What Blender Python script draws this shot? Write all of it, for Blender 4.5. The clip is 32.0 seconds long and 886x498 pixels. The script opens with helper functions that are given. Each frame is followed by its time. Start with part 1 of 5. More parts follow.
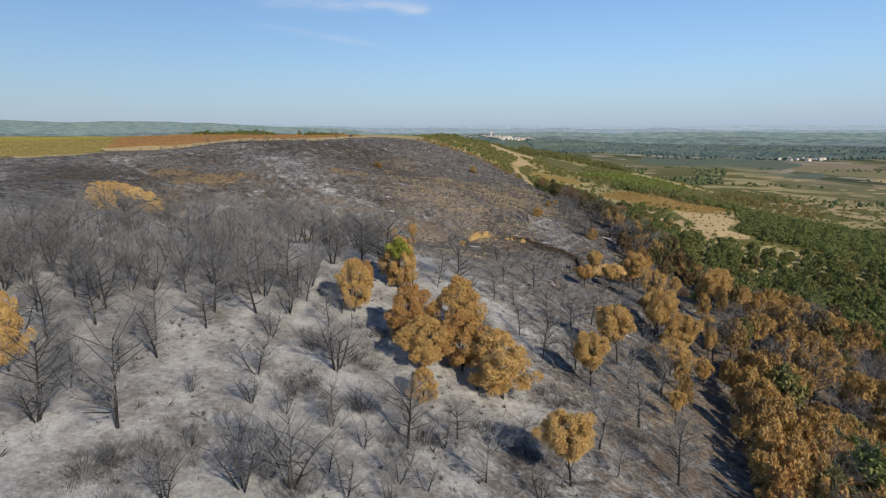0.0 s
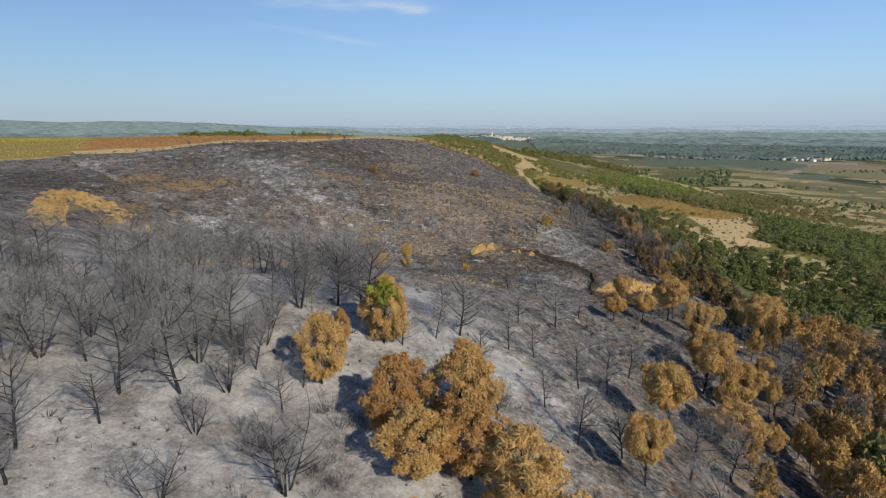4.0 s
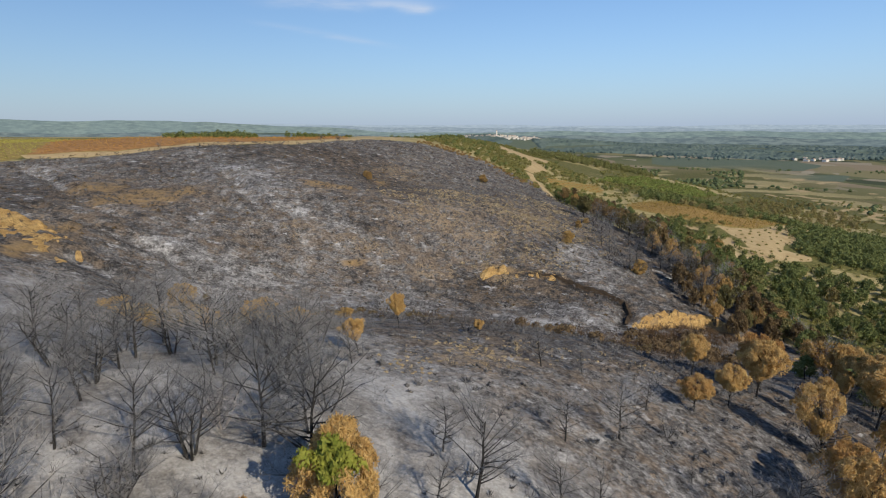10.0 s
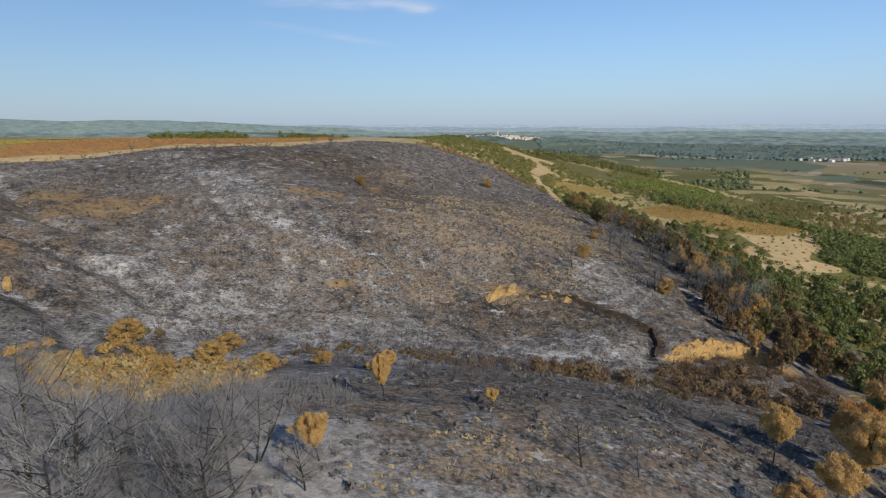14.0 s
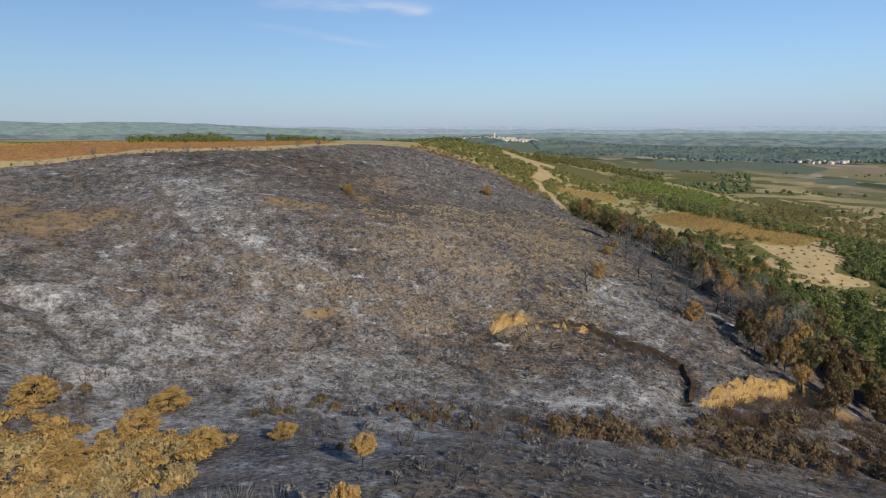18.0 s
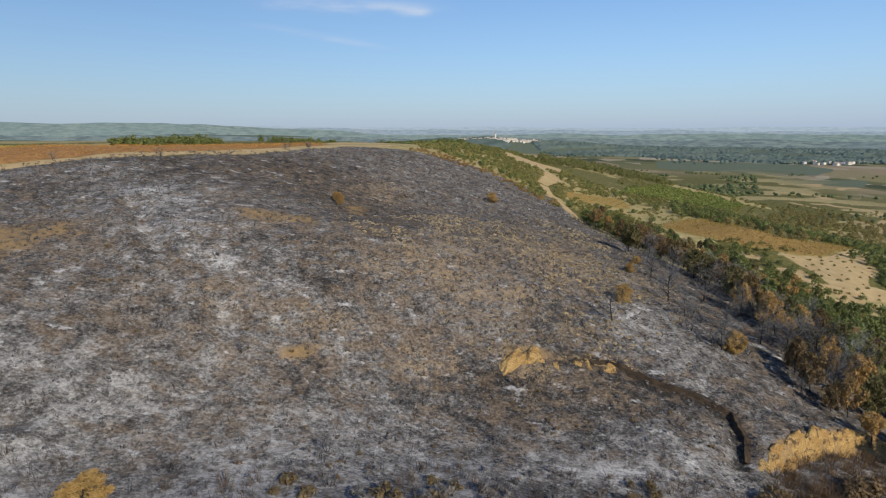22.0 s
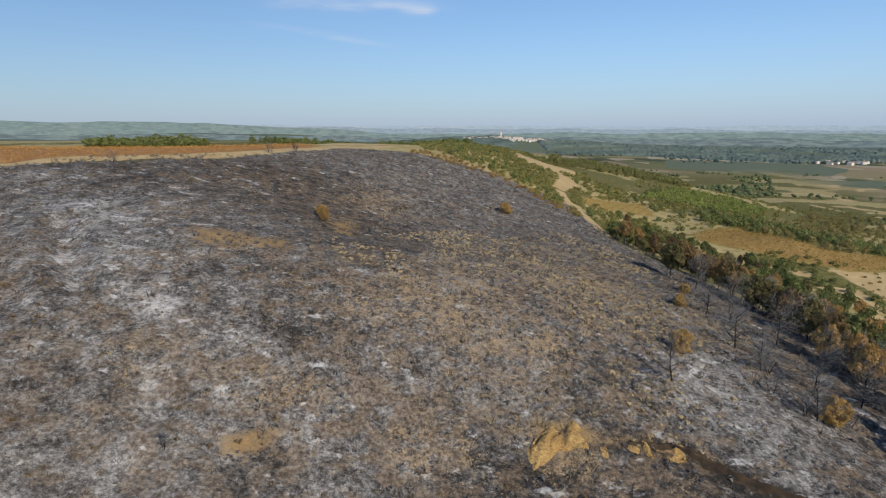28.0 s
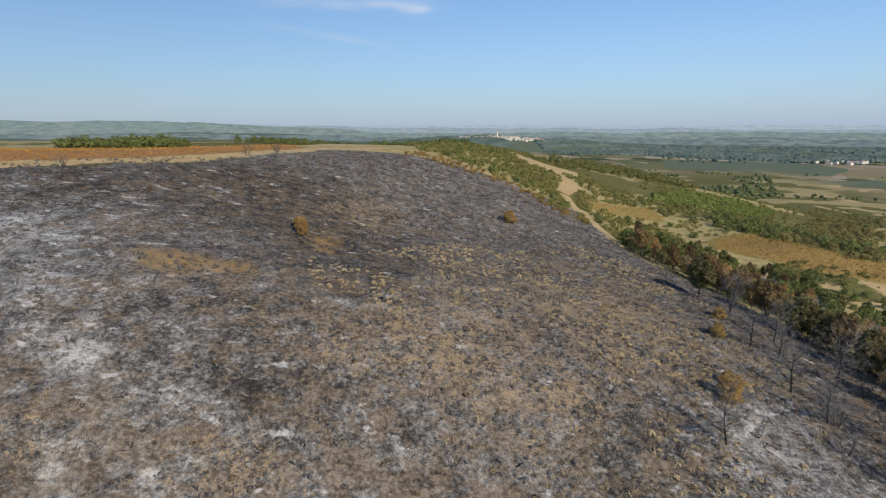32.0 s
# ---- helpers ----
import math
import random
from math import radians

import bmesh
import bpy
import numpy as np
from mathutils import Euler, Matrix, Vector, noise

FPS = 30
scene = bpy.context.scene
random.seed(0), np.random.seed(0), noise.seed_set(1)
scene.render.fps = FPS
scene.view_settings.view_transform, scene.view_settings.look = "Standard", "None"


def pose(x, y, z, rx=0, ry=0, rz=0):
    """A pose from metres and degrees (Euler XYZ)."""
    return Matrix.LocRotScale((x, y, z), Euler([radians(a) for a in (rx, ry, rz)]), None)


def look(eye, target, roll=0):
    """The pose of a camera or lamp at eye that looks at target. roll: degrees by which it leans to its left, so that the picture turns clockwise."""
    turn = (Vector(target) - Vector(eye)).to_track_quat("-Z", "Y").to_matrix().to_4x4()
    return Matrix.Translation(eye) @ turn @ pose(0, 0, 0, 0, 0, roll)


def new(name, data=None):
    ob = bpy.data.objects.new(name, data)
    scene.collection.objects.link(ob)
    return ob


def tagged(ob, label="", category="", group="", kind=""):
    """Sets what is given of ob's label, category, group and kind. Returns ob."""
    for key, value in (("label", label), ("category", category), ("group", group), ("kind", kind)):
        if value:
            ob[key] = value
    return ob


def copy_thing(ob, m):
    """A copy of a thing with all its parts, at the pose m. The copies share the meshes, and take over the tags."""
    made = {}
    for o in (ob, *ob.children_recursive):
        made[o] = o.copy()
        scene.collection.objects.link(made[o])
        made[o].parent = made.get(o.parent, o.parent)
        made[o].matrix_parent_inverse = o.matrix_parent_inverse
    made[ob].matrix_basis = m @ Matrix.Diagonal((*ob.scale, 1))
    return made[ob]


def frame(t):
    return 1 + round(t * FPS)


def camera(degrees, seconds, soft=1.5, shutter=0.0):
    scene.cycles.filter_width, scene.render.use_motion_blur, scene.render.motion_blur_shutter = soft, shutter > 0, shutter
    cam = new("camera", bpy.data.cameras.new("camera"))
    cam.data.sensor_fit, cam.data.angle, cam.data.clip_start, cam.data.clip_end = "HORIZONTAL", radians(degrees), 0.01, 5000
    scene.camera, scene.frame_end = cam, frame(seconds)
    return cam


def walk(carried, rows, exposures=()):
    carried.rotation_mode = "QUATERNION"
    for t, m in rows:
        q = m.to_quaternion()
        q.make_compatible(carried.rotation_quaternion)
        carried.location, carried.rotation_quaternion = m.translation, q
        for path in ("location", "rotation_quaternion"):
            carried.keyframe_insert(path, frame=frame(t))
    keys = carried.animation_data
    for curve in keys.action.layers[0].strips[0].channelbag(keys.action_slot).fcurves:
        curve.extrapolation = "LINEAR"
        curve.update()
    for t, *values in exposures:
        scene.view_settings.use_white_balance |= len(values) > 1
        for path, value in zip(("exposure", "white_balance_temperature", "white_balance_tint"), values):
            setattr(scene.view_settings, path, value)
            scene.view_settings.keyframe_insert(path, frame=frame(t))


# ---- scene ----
cam = camera(73.0, 32.0, soft=1.15)
# a drone in nearly level flight, pitched down: seconds, x, y, z, pitch, yaw
FLIGHT = [
    (0, 0.00, 0.00, 50.00, -11.55, -0.27),
    (1.5, 0.06, 7.41, 50.12, -11.50, -0.30),
    (3, 0.10, 14.81, 50.24, -11.52, -0.27),
    (6, 0.17, 29.55, 50.46, -11.61, -0.18),
    (8, 0.19, 39.31, 50.60, -11.58, -0.06),
    (10, 0.20, 49.02, 50.74, -11.63, 0.13),
    (12, 0.20, 58.68, 50.86, -11.60, 0.35),
    (14, 0.17, 68.27, 50.98, -11.66, 0.20),
    (17, 0.11, 82.51, 51.14, -11.58, -0.14),
    (19, 0.05, 91.89, 51.24, -11.44, -0.15),
    (21, -0.02, 101.19, 51.34, -11.44, -0.14),
    (23, -0.12, 110.39, 51.42, -11.41, 0.00),
    (25, -0.22, 119.49, 51.50, -11.42, 0.28),
    (28, -0.41, 132.92, 51.61, -11.54, 0.34),
    (30, -0.56, 141.73, 51.67, -11.70, 0.25),
    (32, -0.72, 150.40, 51.72, -11.61, -0.04),
]
walk(cam, [(t, pose(x, y, z, 90 + p, 0, w)) for t, x, y, z, p, w in FLIGHT])

# ---- world, sun ----
SUN_AZIMUTH = radians(143.0)      # clockwise from +y: behind and to the right of the flight
SUN_HEIGHT = radians(30.0)
world = bpy.data.worlds.new("sky")
scene.world = world
world.use_nodes = True
wt = world.node_tree
wt.nodes.clear()


def wn(kind, **values):
    node = wt.nodes.new(kind)
    for key, value in values.items():
        node.inputs[key].default_value = value
    return node


def wmath(op, a, b=None, c=None):
    node = wt.nodes.new("ShaderNodeMath")
    node.operation = op
    for i, v in enumerate((a, b, c)):
        if v is None:
            continue
        if isinstance(v, (int, float)):
            node.inputs[i].default_value = v
        else:
            wt.links.new(v, node.inputs[i])
    return node.outputs[0]


sky = wt.nodes.new("ShaderNodeTexSky")
sky.sky_type = "NISHITA"
sky.sun_disc = False
sky.sun_elevation = SUN_HEIGHT
sky.sun_rotation = 2 * math.pi - SUN_AZIMUTH   # the sky texture turns the other way round
sky.altitude = 200.0
sky.air_density = 1.0
sky.dust_density = 0.3
sky.ozone_density = 3.0
# two thin cirrus wisps ahead, in the plane one unit ahead of the flight
coords = wt.nodes.new("ShaderNodeTexCoord")
axes = wt.nodes.new("ShaderNodeSeparateXYZ")
wt.links.new(coords.outputs["Generated"], axes.inputs[0])
ahead = wmath("MAXIMUM", axes.outputs["Y"], 0.05)
side = wmath("DIVIDE", axes.outputs["X"], ahead)
rise = wmath("DIVIDE", axes.outputs["Z"], ahead)
wisp_noise = wn("ShaderNodeTexNoise", Scale=14.0, Detail=4.0)
stretch = wn("ShaderNodeMapping", Scale=(1.0, 1.0, 5.0))
wt.links.new(coords.outputs["Generated"], stretch.inputs["Vector"])
wt.links.new(stretch.outputs[0], wisp_noise.inputs["Vector"])
ruffle = wmath("SUBTRACT", wisp_noise.outputs["Fac"], 0.5)


def wisp(a0, e0, slope, half_width, thickness, weight):
    along = wmath("DIVIDE", wmath("SUBTRACT", side, a0), half_width)
    across = wmath("SUBTRACT", wmath("SUBTRACT", rise, e0), wmath("MULTIPLY", wmath("SUBTRACT", side, a0), slope))
    across = wmath("DIVIDE", wmath("ADD", across, wmath("MULTIPLY", ruffle, thickness * 1.6)), thickness)
    r2 = wmath("ADD", wmath("POWER", wmath("ABSOLUTE", along), 4.0), wmath("MULTIPLY", across, across))
    soft = wmath("EXPONENT", wmath("MULTIPLY", r2, -1.0))
    return wmath("MULTIPLY", soft, wmath("MULTIPLY", weight, wmath("ADD", 0.6, wmath("MULTIPLY", ruffle, 2.0))))


cloud = wmath("ADD", wisp(-0.15, 0.190, -0.02, 0.125, 0.008, 0.62), wisp(-0.048, 0.181, -0.02, 0.028, 0.006, 0.75))
cloud = wmath("ADD", cloud, wisp(-0.19, 0.1425, -0.165, 0.10, 0.0045, 0.30))
cloud = wmath("MINIMUM", cloud, 0.8)
veil = wt.nodes.new("ShaderNodeMix")
veil.data_type = "RGBA"
wt.links.new(cloud, veil.inputs[0])
clear = wt.nodes.new("ShaderNodeMix")
clear.data_type, clear.blend_type = "RGBA", "MULTIPLY"
clear.inputs[0].default_value = 1.0
clear.inputs[7].default_value = (0.76, 0.95, 1.13, 1.0)
wt.links.new(sky.outputs[0], clear.inputs[6])
side_tone = wt.nodes.new("ShaderNodeVectorMath")
side_tone.operation = "SCALE"
wt.links.new(clear.outputs[2], side_tone.inputs[0])
wt.links.new(wmath("SUBTRACT", 1.08, wmath("MULTIPLY", axes.outputs["X"], 0.22)), side_tone.inputs["Scale"])
wt.links.new(side_tone.outputs[0], veil.inputs[6])
veil.inputs[7].default_value = (6.6, 7.2, 8.2, 1.0)
side_soft = wmath("MINIMUM", wmath("MAXIMUM", axes.outputs["X"], -1.0), 1.0)
# haze low over the horizon, all round
low_haze = wmath("MULTIPLY", wmath("EXPONENT", wmath("MULTIPLY", wmath("ABSOLUTE", axes.outputs["Z"]), -7.5)), wmath("ADD", 0.80, wmath("MULTIPLY", side_soft, 0.12)))
haze = wt.nodes.new("ShaderNodeMix")
haze.data_type = "RGBA"
wt.links.new(low_haze, haze.inputs[0])
wt.links.new(veil.outputs[2], haze.inputs[6])
haze.inputs[7].default_value = (3.45, 4.25, 5.9, 1.0)
background = wn("ShaderNodeBackground", Strength=0.105)
wt.links.new(haze.outputs[2], background.inputs["Color"])
world_out = wt.nodes.new("ShaderNodeOutputWorld")
wt.links.new(background.outputs[0], world_out.inputs[0])

sun = new("sun", bpy.data.lights.new("sun", "SUN"))
sun.data.energy = 4.5
sun.data.angle = radians(0.55)
sun.data.color = (1.0, 0.90, 0.75)
sun_way = Vector((math.sin(SUN_AZIMUTH) * math.cos(SUN_HEIGHT), math.cos(SUN_AZIMUTH) * math.cos(SUN_HEIGHT), math.sin(SUN_HEIGHT)))
sun.matrix_world = look(sun_way * 300, (0, 0, 0))


# ---- materials ----
class Shader:
    """A small builder for node materials on world positions."""

    def __init__(self, name, rough=0.9, specular=0.2):
        self.mat = bpy.data.materials.new(name)
        self.mat.use_nodes = True
        self.tree = self.mat.node_tree
        self.tree.nodes.clear()
        self.out = self.tree.nodes.new("ShaderNodeOutputMaterial")
        self.bsdf = self.tree.nodes.new("ShaderNodeBsdfPrincipled")
        self.bsdf.inputs["Roughness"].default_value = rough
        self.bsdf.inputs["Specular IOR Level"].default_value = specular
        self.tree.links.new(self.bsdf.outputs[0], self.out.inputs[0])
        self.geo = self.tree.nodes.new("ShaderNodeNewGeometry")

    def put(self, value, socket):
        if hasattr(value, "is_output"):
            self.tree.links.new(value, socket)
        elif isinstance(value, tuple) and len(value) == 3 and socket.type == "RGBA":
            socket.default_value = (*value, 1.0)
        else:
            socket.default_value = value

    def noise(self, scale, detail=4.0, rough=0.55, squash=None, vector=None):
        node = self.tree.nodes.new("ShaderNodeTexNoise")
        node.inputs["Scale"].default_value = scale
        node.inputs["Detail"].default_value = detail
        node.inputs["Roughness"].default_value = rough
        source = vector or self.geo.outputs["Position"]
        if squash:
            m = self.tree.nodes.new("ShaderNodeMapping")
            m.inputs["Scale"].default_value = squash
            self.tree.links.new(source, m.inputs["Vector"])
            source = m.outputs[0]
        self.tree.links.new(source, node.inputs["Vector"])
        return node.outputs["Fac"]

    def cells(self, scale, squash=(1, 1, 1)):
        m = self.tree.nodes.new("ShaderNodeMapping")
        m.inputs["Scale"].default_value = squash
        self.tree.links.new(self.geo.outputs["Position"], m.inputs["Vector"])
        node = self.tree.nodes.new("ShaderNodeTexVoronoi")
        node.inputs["Scale"].default_value = scale
        self.tree.links.new(m.outputs[0], node.inputs["Vector"])
        s = self.tree.nodes.new("ShaderNodeSeparateColor")
        self.tree.links.new(node.outputs["Color"], s.inputs[0])
        return s.outputs[0]

    def band(self, value, low, high, to0=0.0, to1=1.0):
        node = self.tree.nodes.new("ShaderNodeMapRange")
        node.interpolation_type = "SMOOTHSTEP"
        self.put(value, node.inputs["Value"])
        for key, v in (("From Min", low), ("From Max", high), ("To Min", to0), ("To Max", to1)):
            node.inputs[key].default_value = v
        return node.outputs[0]

    def calc(self, op, a, b):
        node = self.tree.nodes.new("ShaderNodeMath")
        node.operation = op
        self.put(a, node.inputs[0])
        self.put(b, node.inputs[1])
        return node.outputs[0]

    def mix(self, fac, a, b, blend="MIX"):
        node = self.tree.nodes.new("ShaderNodeMix")
        node.data_type = "RGBA"
        node.blend_type = blend
        self.put(fac, node.inputs[0])
        self.put(a, node.inputs[6])
        self.put(b, node.inputs[7])
        return node.outputs[2]

    def ramp(self, value, stops):
        node = self.tree.nodes.new("ShaderNodeValToRGB")
        self.put(value, node.inputs[0])
        e = node.color_ramp.elements
        while len(e) < len(stops):
            e.new(0.5)
        for item, (at, c) in zip(e, stops):
            item.position = at
            item.color = (*c, 1.0)
        return node.outputs[0]

    def layer(self, name):
        node = self.tree.nodes.new("ShaderNodeAttribute")
        node.attribute_name = name
        s = self.tree.nodes.new("ShaderNodeSeparateColor")
        self.tree.links.new(node.outputs["Color"], s.inputs[0])
        return s.outputs[0], s.outputs[1], s.outputs[2]

    def random(self, island=False):
        if island:
            return self.geo.outputs["Random Per Island"]
        return self.tree.nodes.new("ShaderNodeObjectInfo").outputs["Random"]

    def bump(self, height, strength, distance):
        node = self.tree.nodes.new("ShaderNodeBump")
        node.inputs["Strength"].default_value = strength
        node.inputs["Distance"].default_value = distance
        self.tree.links.new(height, node.inputs["Height"])
        self.tree.links.new(node.outputs[0], self.bsdf.inputs["Normal"])

    def color(self, value):
        self.put(value, self.bsdf.inputs["Base Color"])
        return self.mat


def foliage(name, dark, mid, light, other=None, amount=0.0, sheer=0.25):
    """Leaves: clump by clump and tree by tree a different tone."""
    s = Shader(name, 0.75, 0.15)
    tone = s.noise(0.9, 3.0)
    tree_tone = s.random()
    leaf_tone = s.random(island=True)
    needles = s.noise(6.5, 3.0, 0.7)
    c = s.mix(s.band(tone, 0.32, 0.68), dark, mid)
    c = s.mix(s.calc("MULTIPLY", s.band(needles, 0.42, 0.62), 0.34), c, tuple(v * 0.5 for v in dark))
    c = s.mix(s.calc("MULTIPLY", leaf_tone, 0.42), c, light)
    if other:
        c = s.mix(s.band(s.calc("ADD", tree_tone, s.calc("MULTIPLY", tone, 0.5)), 1.2 - amount, 1.45 - amount), c, other)
    c = s.mix(s.calc("MULTIPLY", s.calc("SUBTRACT", 1.0, tree_tone), 0.22), c, dark)
    s.color(c)
    glow = s.tree.nodes.new("ShaderNodeBsdfTranslucent")
    s.put(c, glow.inputs["Color"])
    both = s.tree.nodes.new("ShaderNodeMixShader")
    both.inputs[0].default_value = sheer
    s.tree.links.new(s.bsdf.outputs[0], both.inputs[1])
    s.tree.links.new(glow.outputs[0], both.inputs[2])
    s.tree.links.new(both.outputs[0], s.out.inputs[0])
    return s.mat


def plain(name, a, b, scale, rough=0.9, specular=0.2, bump=0.0):
    s = Shader(name, rough, specular)
    n = s.noise(scale, 5.0)
    fine = s.noise(scale * 6.0, 3.0)
    c = s.mix(s.band(n, 0.3, 0.7), a, b)
    c = s.mix(s.calc("MULTIPLY", s.band(fine, 0.45, 0.75), 0.35), c, tuple(v * 0.6 for v in a))
    c = s.mix(s.calc("MULTIPLY", s.random(), 0.25), c, tuple(v * 0.7 for v in b))
    if bump:
        s.bump(fine, 0.6, bump)
    return s.color(c)


def ground_material():
    s = Shader("ground_cover", 0.95, 0.1)
    burn, ash, straw = s.layer("cover_a")
    ochre, vine, sand = s.layer("cover_b")
    green, farm, spur = s.layer("cover_c")
    rows_shade_haze, tan_field, ploughed = s.layer("cover_d")
    # charred also carries shade of trees and ditch, put into the colour
    charred, pale, browned = s.layer("cover_e")
    big, mid, small, grain = s.noise(0.10, 4.0), s.noise(0.22, 5.0, 0.6), s.noise(0.55, 5.0, 0.65), s.noise(1.9, 5.0, 0.7)
    dust = s.noise(6.0, 3.0, 0.7)
    # unburnt: dry grass, low green scrub, sandy soil
    dry = s.mix(s.band(mid, 0.35, 0.65), (0.37, 0.30, 0.145), (0.26, 0.22, 0.095))
    lush = s.mix(s.band(small, 0.3, 0.7), (0.075, 0.078, 0.022), (0.17, 0.15, 0.055))
    c = s.mix(s.band(s.calc("ADD", green, s.calc("MULTIPLY", s.calc("SUBTRACT", mid, 0.5), 1.4)), 0.35, 0.65), dry, lush)
    # the farmed plain: long parcels of vines, stubble and ploughed soil
    parcel = s.cells(0.008, (1.0, 0.45, 0.0))
    parcel_fine = s.cells(0.02, (0.8, 0.4, 0.0))
    f = s.mix(s.band(parcel, 0.25, 0.5), (0.12, 0.125, 0.055), (0.22, 0.19, 0.09))
    f = s.mix(s.band(parcel, 0.62, 0.66), f, (0.26, 0.20, 0.125))
    f = s.mix(s.band(parcel_fine, 0.86, 0.88), f, (0.30, 0.25, 0.17))
    f = s.mix(s.band(parcel_fine, 0.2, 0.1), f, (0.06, 0.07, 0.035))
    # dark vine rows; the same tone paints far haze and shade under woods
    f = s.mix(s.band(rows_shade_haze, 0.4, 0.6), f, s.mix(s.band(mid, 0.3, 0.7), (0.10, 0.125, 0.085), (0.14, 0.16, 0.105)))
    f = s.mix(s.band(tan_field, 0.4, 0.6), f, (0.34, 0.29, 0.20))
    f = s.mix(s.band(ploughed, 0.4, 0.6), f, s.mix(s.band(mid, 0.3, 0.7), (0.27, 0.215, 0.125), (0.20, 0.175, 0.09)))
    c = s.mix(farm, c, f)
    soil = s.mix(s.band(mid, 0.3, 0.7), (0.45, 0.34, 0.18), (0.37, 0.27, 0.135))
    c = s.mix(s.band(s.calc("ADD", sand, s.calc("MULTIPLY", s.calc("SUBTRACT", small, 0.5), 0.5)), 0.4, 0.6), c, soil)
    vines = s.mix(s.band(small, 0.35, 0.65), (0.36, 0.195, 0.075), (0.25, 0.130, 0.052))
    vines = s.mix(s.band(vine, 0.72, 0.9), s.mix(s.band(small, 0.35, 0.65), (0.31, 0.225, 0.075), (0.22, 0.165, 0.055)), vines)
    c = s.mix(s.band(vine, 0.3, 0.5), c, vines)
    # burnt ground: char, grey and white ash by turns at every size, brown litter, singed straw
    def total(*terms):
        out = 0.0
        for weight, value in terms:
            out = s.calc("ADD", s.calc("MULTIPLY", value, weight), out)
        return out
    ashes = total((0.15, mid), (0.27, small), (0.37, grain), (0.21, dust), (0.004, burn), (0.064, spur), (0.055, ash), (0.030, pale), (-0.040, charred))
    b = s.ramp(ashes, [(0.43, (0.030, 0.028, 0.026)), (0.475, (0.076, 0.071, 0.067)), (0.52, (0.145, 0.138, 0.131)), (0.57, (0.265, 0.255, 0.240)), (0.62, (0.40, 0.388, 0.366)), (0.69, (0.53, 0.515, 0.49))])
    flecks = total((0.55, s.noise(0.62, 3.0, 0.6, (0.8, 1.3, 1.0))), (0.45, s.noise(2.3, 3.0, 0.6)), (0.06, ash), (0.03, pale))
    b = s.mix(s.calc("MULTIPLY", s.band(flecks, 0.60, 0.74), 0.7), b, (0.52, 0.515, 0.50))
    spots = total((0.8, s.noise(0.42, 3.0, 0.55, (0.75, 1.15, 1.0))), (0.2, grain), (0.05, ash), (0.02, pale), (-0.03, spur))
    white = s.calc("MULTIPLY", s.band(s.calc("ADD", spots, s.calc("MULTIPLY", s.calc("SUBTRACT", dust, 0.5), 0.10)), 0.60, 0.71), 0.66)
    litter = s.noise(0.31, 6.0, 0.72, (1.0, 1.15, 1.3))
    b = s.mix(s.calc("MULTIPLY", s.band(s.calc("ADD", litter, s.calc("MULTIPLY", s.calc("SUBTRACT", browned, pale), 0.06)), 0.475, 0.60), s.calc("SUBTRACT", 0.70, s.calc("MULTIPLY", s.band(spur, 0.0, 1.0), 0.45))), b, s.mix(s.band(grain, 0.35, 0.65), (0.100, 0.074, 0.053), (0.235, 0.178, 0.122)))
    tan = s.mix(s.band(dust, 0.35, 0.65), (0.22, 0.155, 0.09), (0.45, 0.335, 0.20))
    stalk_noise = s.noise(0.75, 6.0, 0.75, (1.1, 0.9, 1.0))
    stalks = total((0.085, straw), (0.55, stalk_noise), (0.45, s.noise(2.7, 4.0, 0.7)), (-0.035, spur), (0.012, browned), (-0.03, charred), (-0.04, pale))
    b = s.mix(s.calc("MULTIPLY", s.band(stalks, 0.565, 0.635), 0.72), b, tan)
    b = s.mix(white, b, (0.56, 0.555, 0.54))
    drift = s.mix(s.band(mid, 0.38, 0.62), (0.225, 0.208, 0.188), (0.46, 0.442, 0.41))
    b = s.mix(s.calc("MULTIPLY", s.band(s.calc("ADD", spur, s.calc("MULTIPLY", s.calc("SUBTRACT", mid, 0.5), 1.2)), 0.35, 1.0), 0.48), b, drift)
    edge = s.band(s.calc("ADD", burn, s.calc("MULTIPLY", s.calc("SUBTRACT", mid, 0.5), 0.7)), 0.4, 0.6)
    c = s.mix(edge, c, b)
    clay = s.mix(s.band(grain, 0.35, 0.65), (0.46, 0.30, 0.115), (0.25, 0.16, 0.075))
    clay = s.mix(s.calc("MULTIPLY", s.band(dust, 0.5, 0.62), 0.5), clay, (0.10, 0.075, 0.05))
    rough_edge = total((1.0, ochre), (1.5, small), (1.7, grain), (0.8, dust))
    c = s.mix(s.calc("MULTIPLY", s.band(rough_edge, 2.25, 3.20), 0.85), c, clay)
    speck = s.ramp(s.noise(3.6, 4.0, 0.75), [(0.32, (0.66, 0.66, 0.66)), (0.5, (0.97, 0.97, 0.97)), (0.68, (1.28, 1.27, 1.25))])
    c = s.mix(s.calc("MULTIPLY", edge, 0.55), c, s.mix(1.0, c, speck, "MULTIPLY"))
    s.bump(s.calc("ADD", s.calc("MULTIPLY", small, 1.0), s.calc("MULTIPLY", grain, 0.4)), 0.55, 0.35)
    return s.color(c)


GROUND = ground_material()
BARK = plain("charred_bark", (0.014, 0.013, 0.012), (0.038, 0.035, 0.033), 3.0, 0.85, 0.2)
CHAR = foliage("charred_bush", (0.034, 0.031, 0.030), (0.085, 0.079, 0.075), (0.19, 0.178, 0.168), sheer=0.0)


def twig_material():
    s = Shader("charred_twigs", 0.9, 0.15)
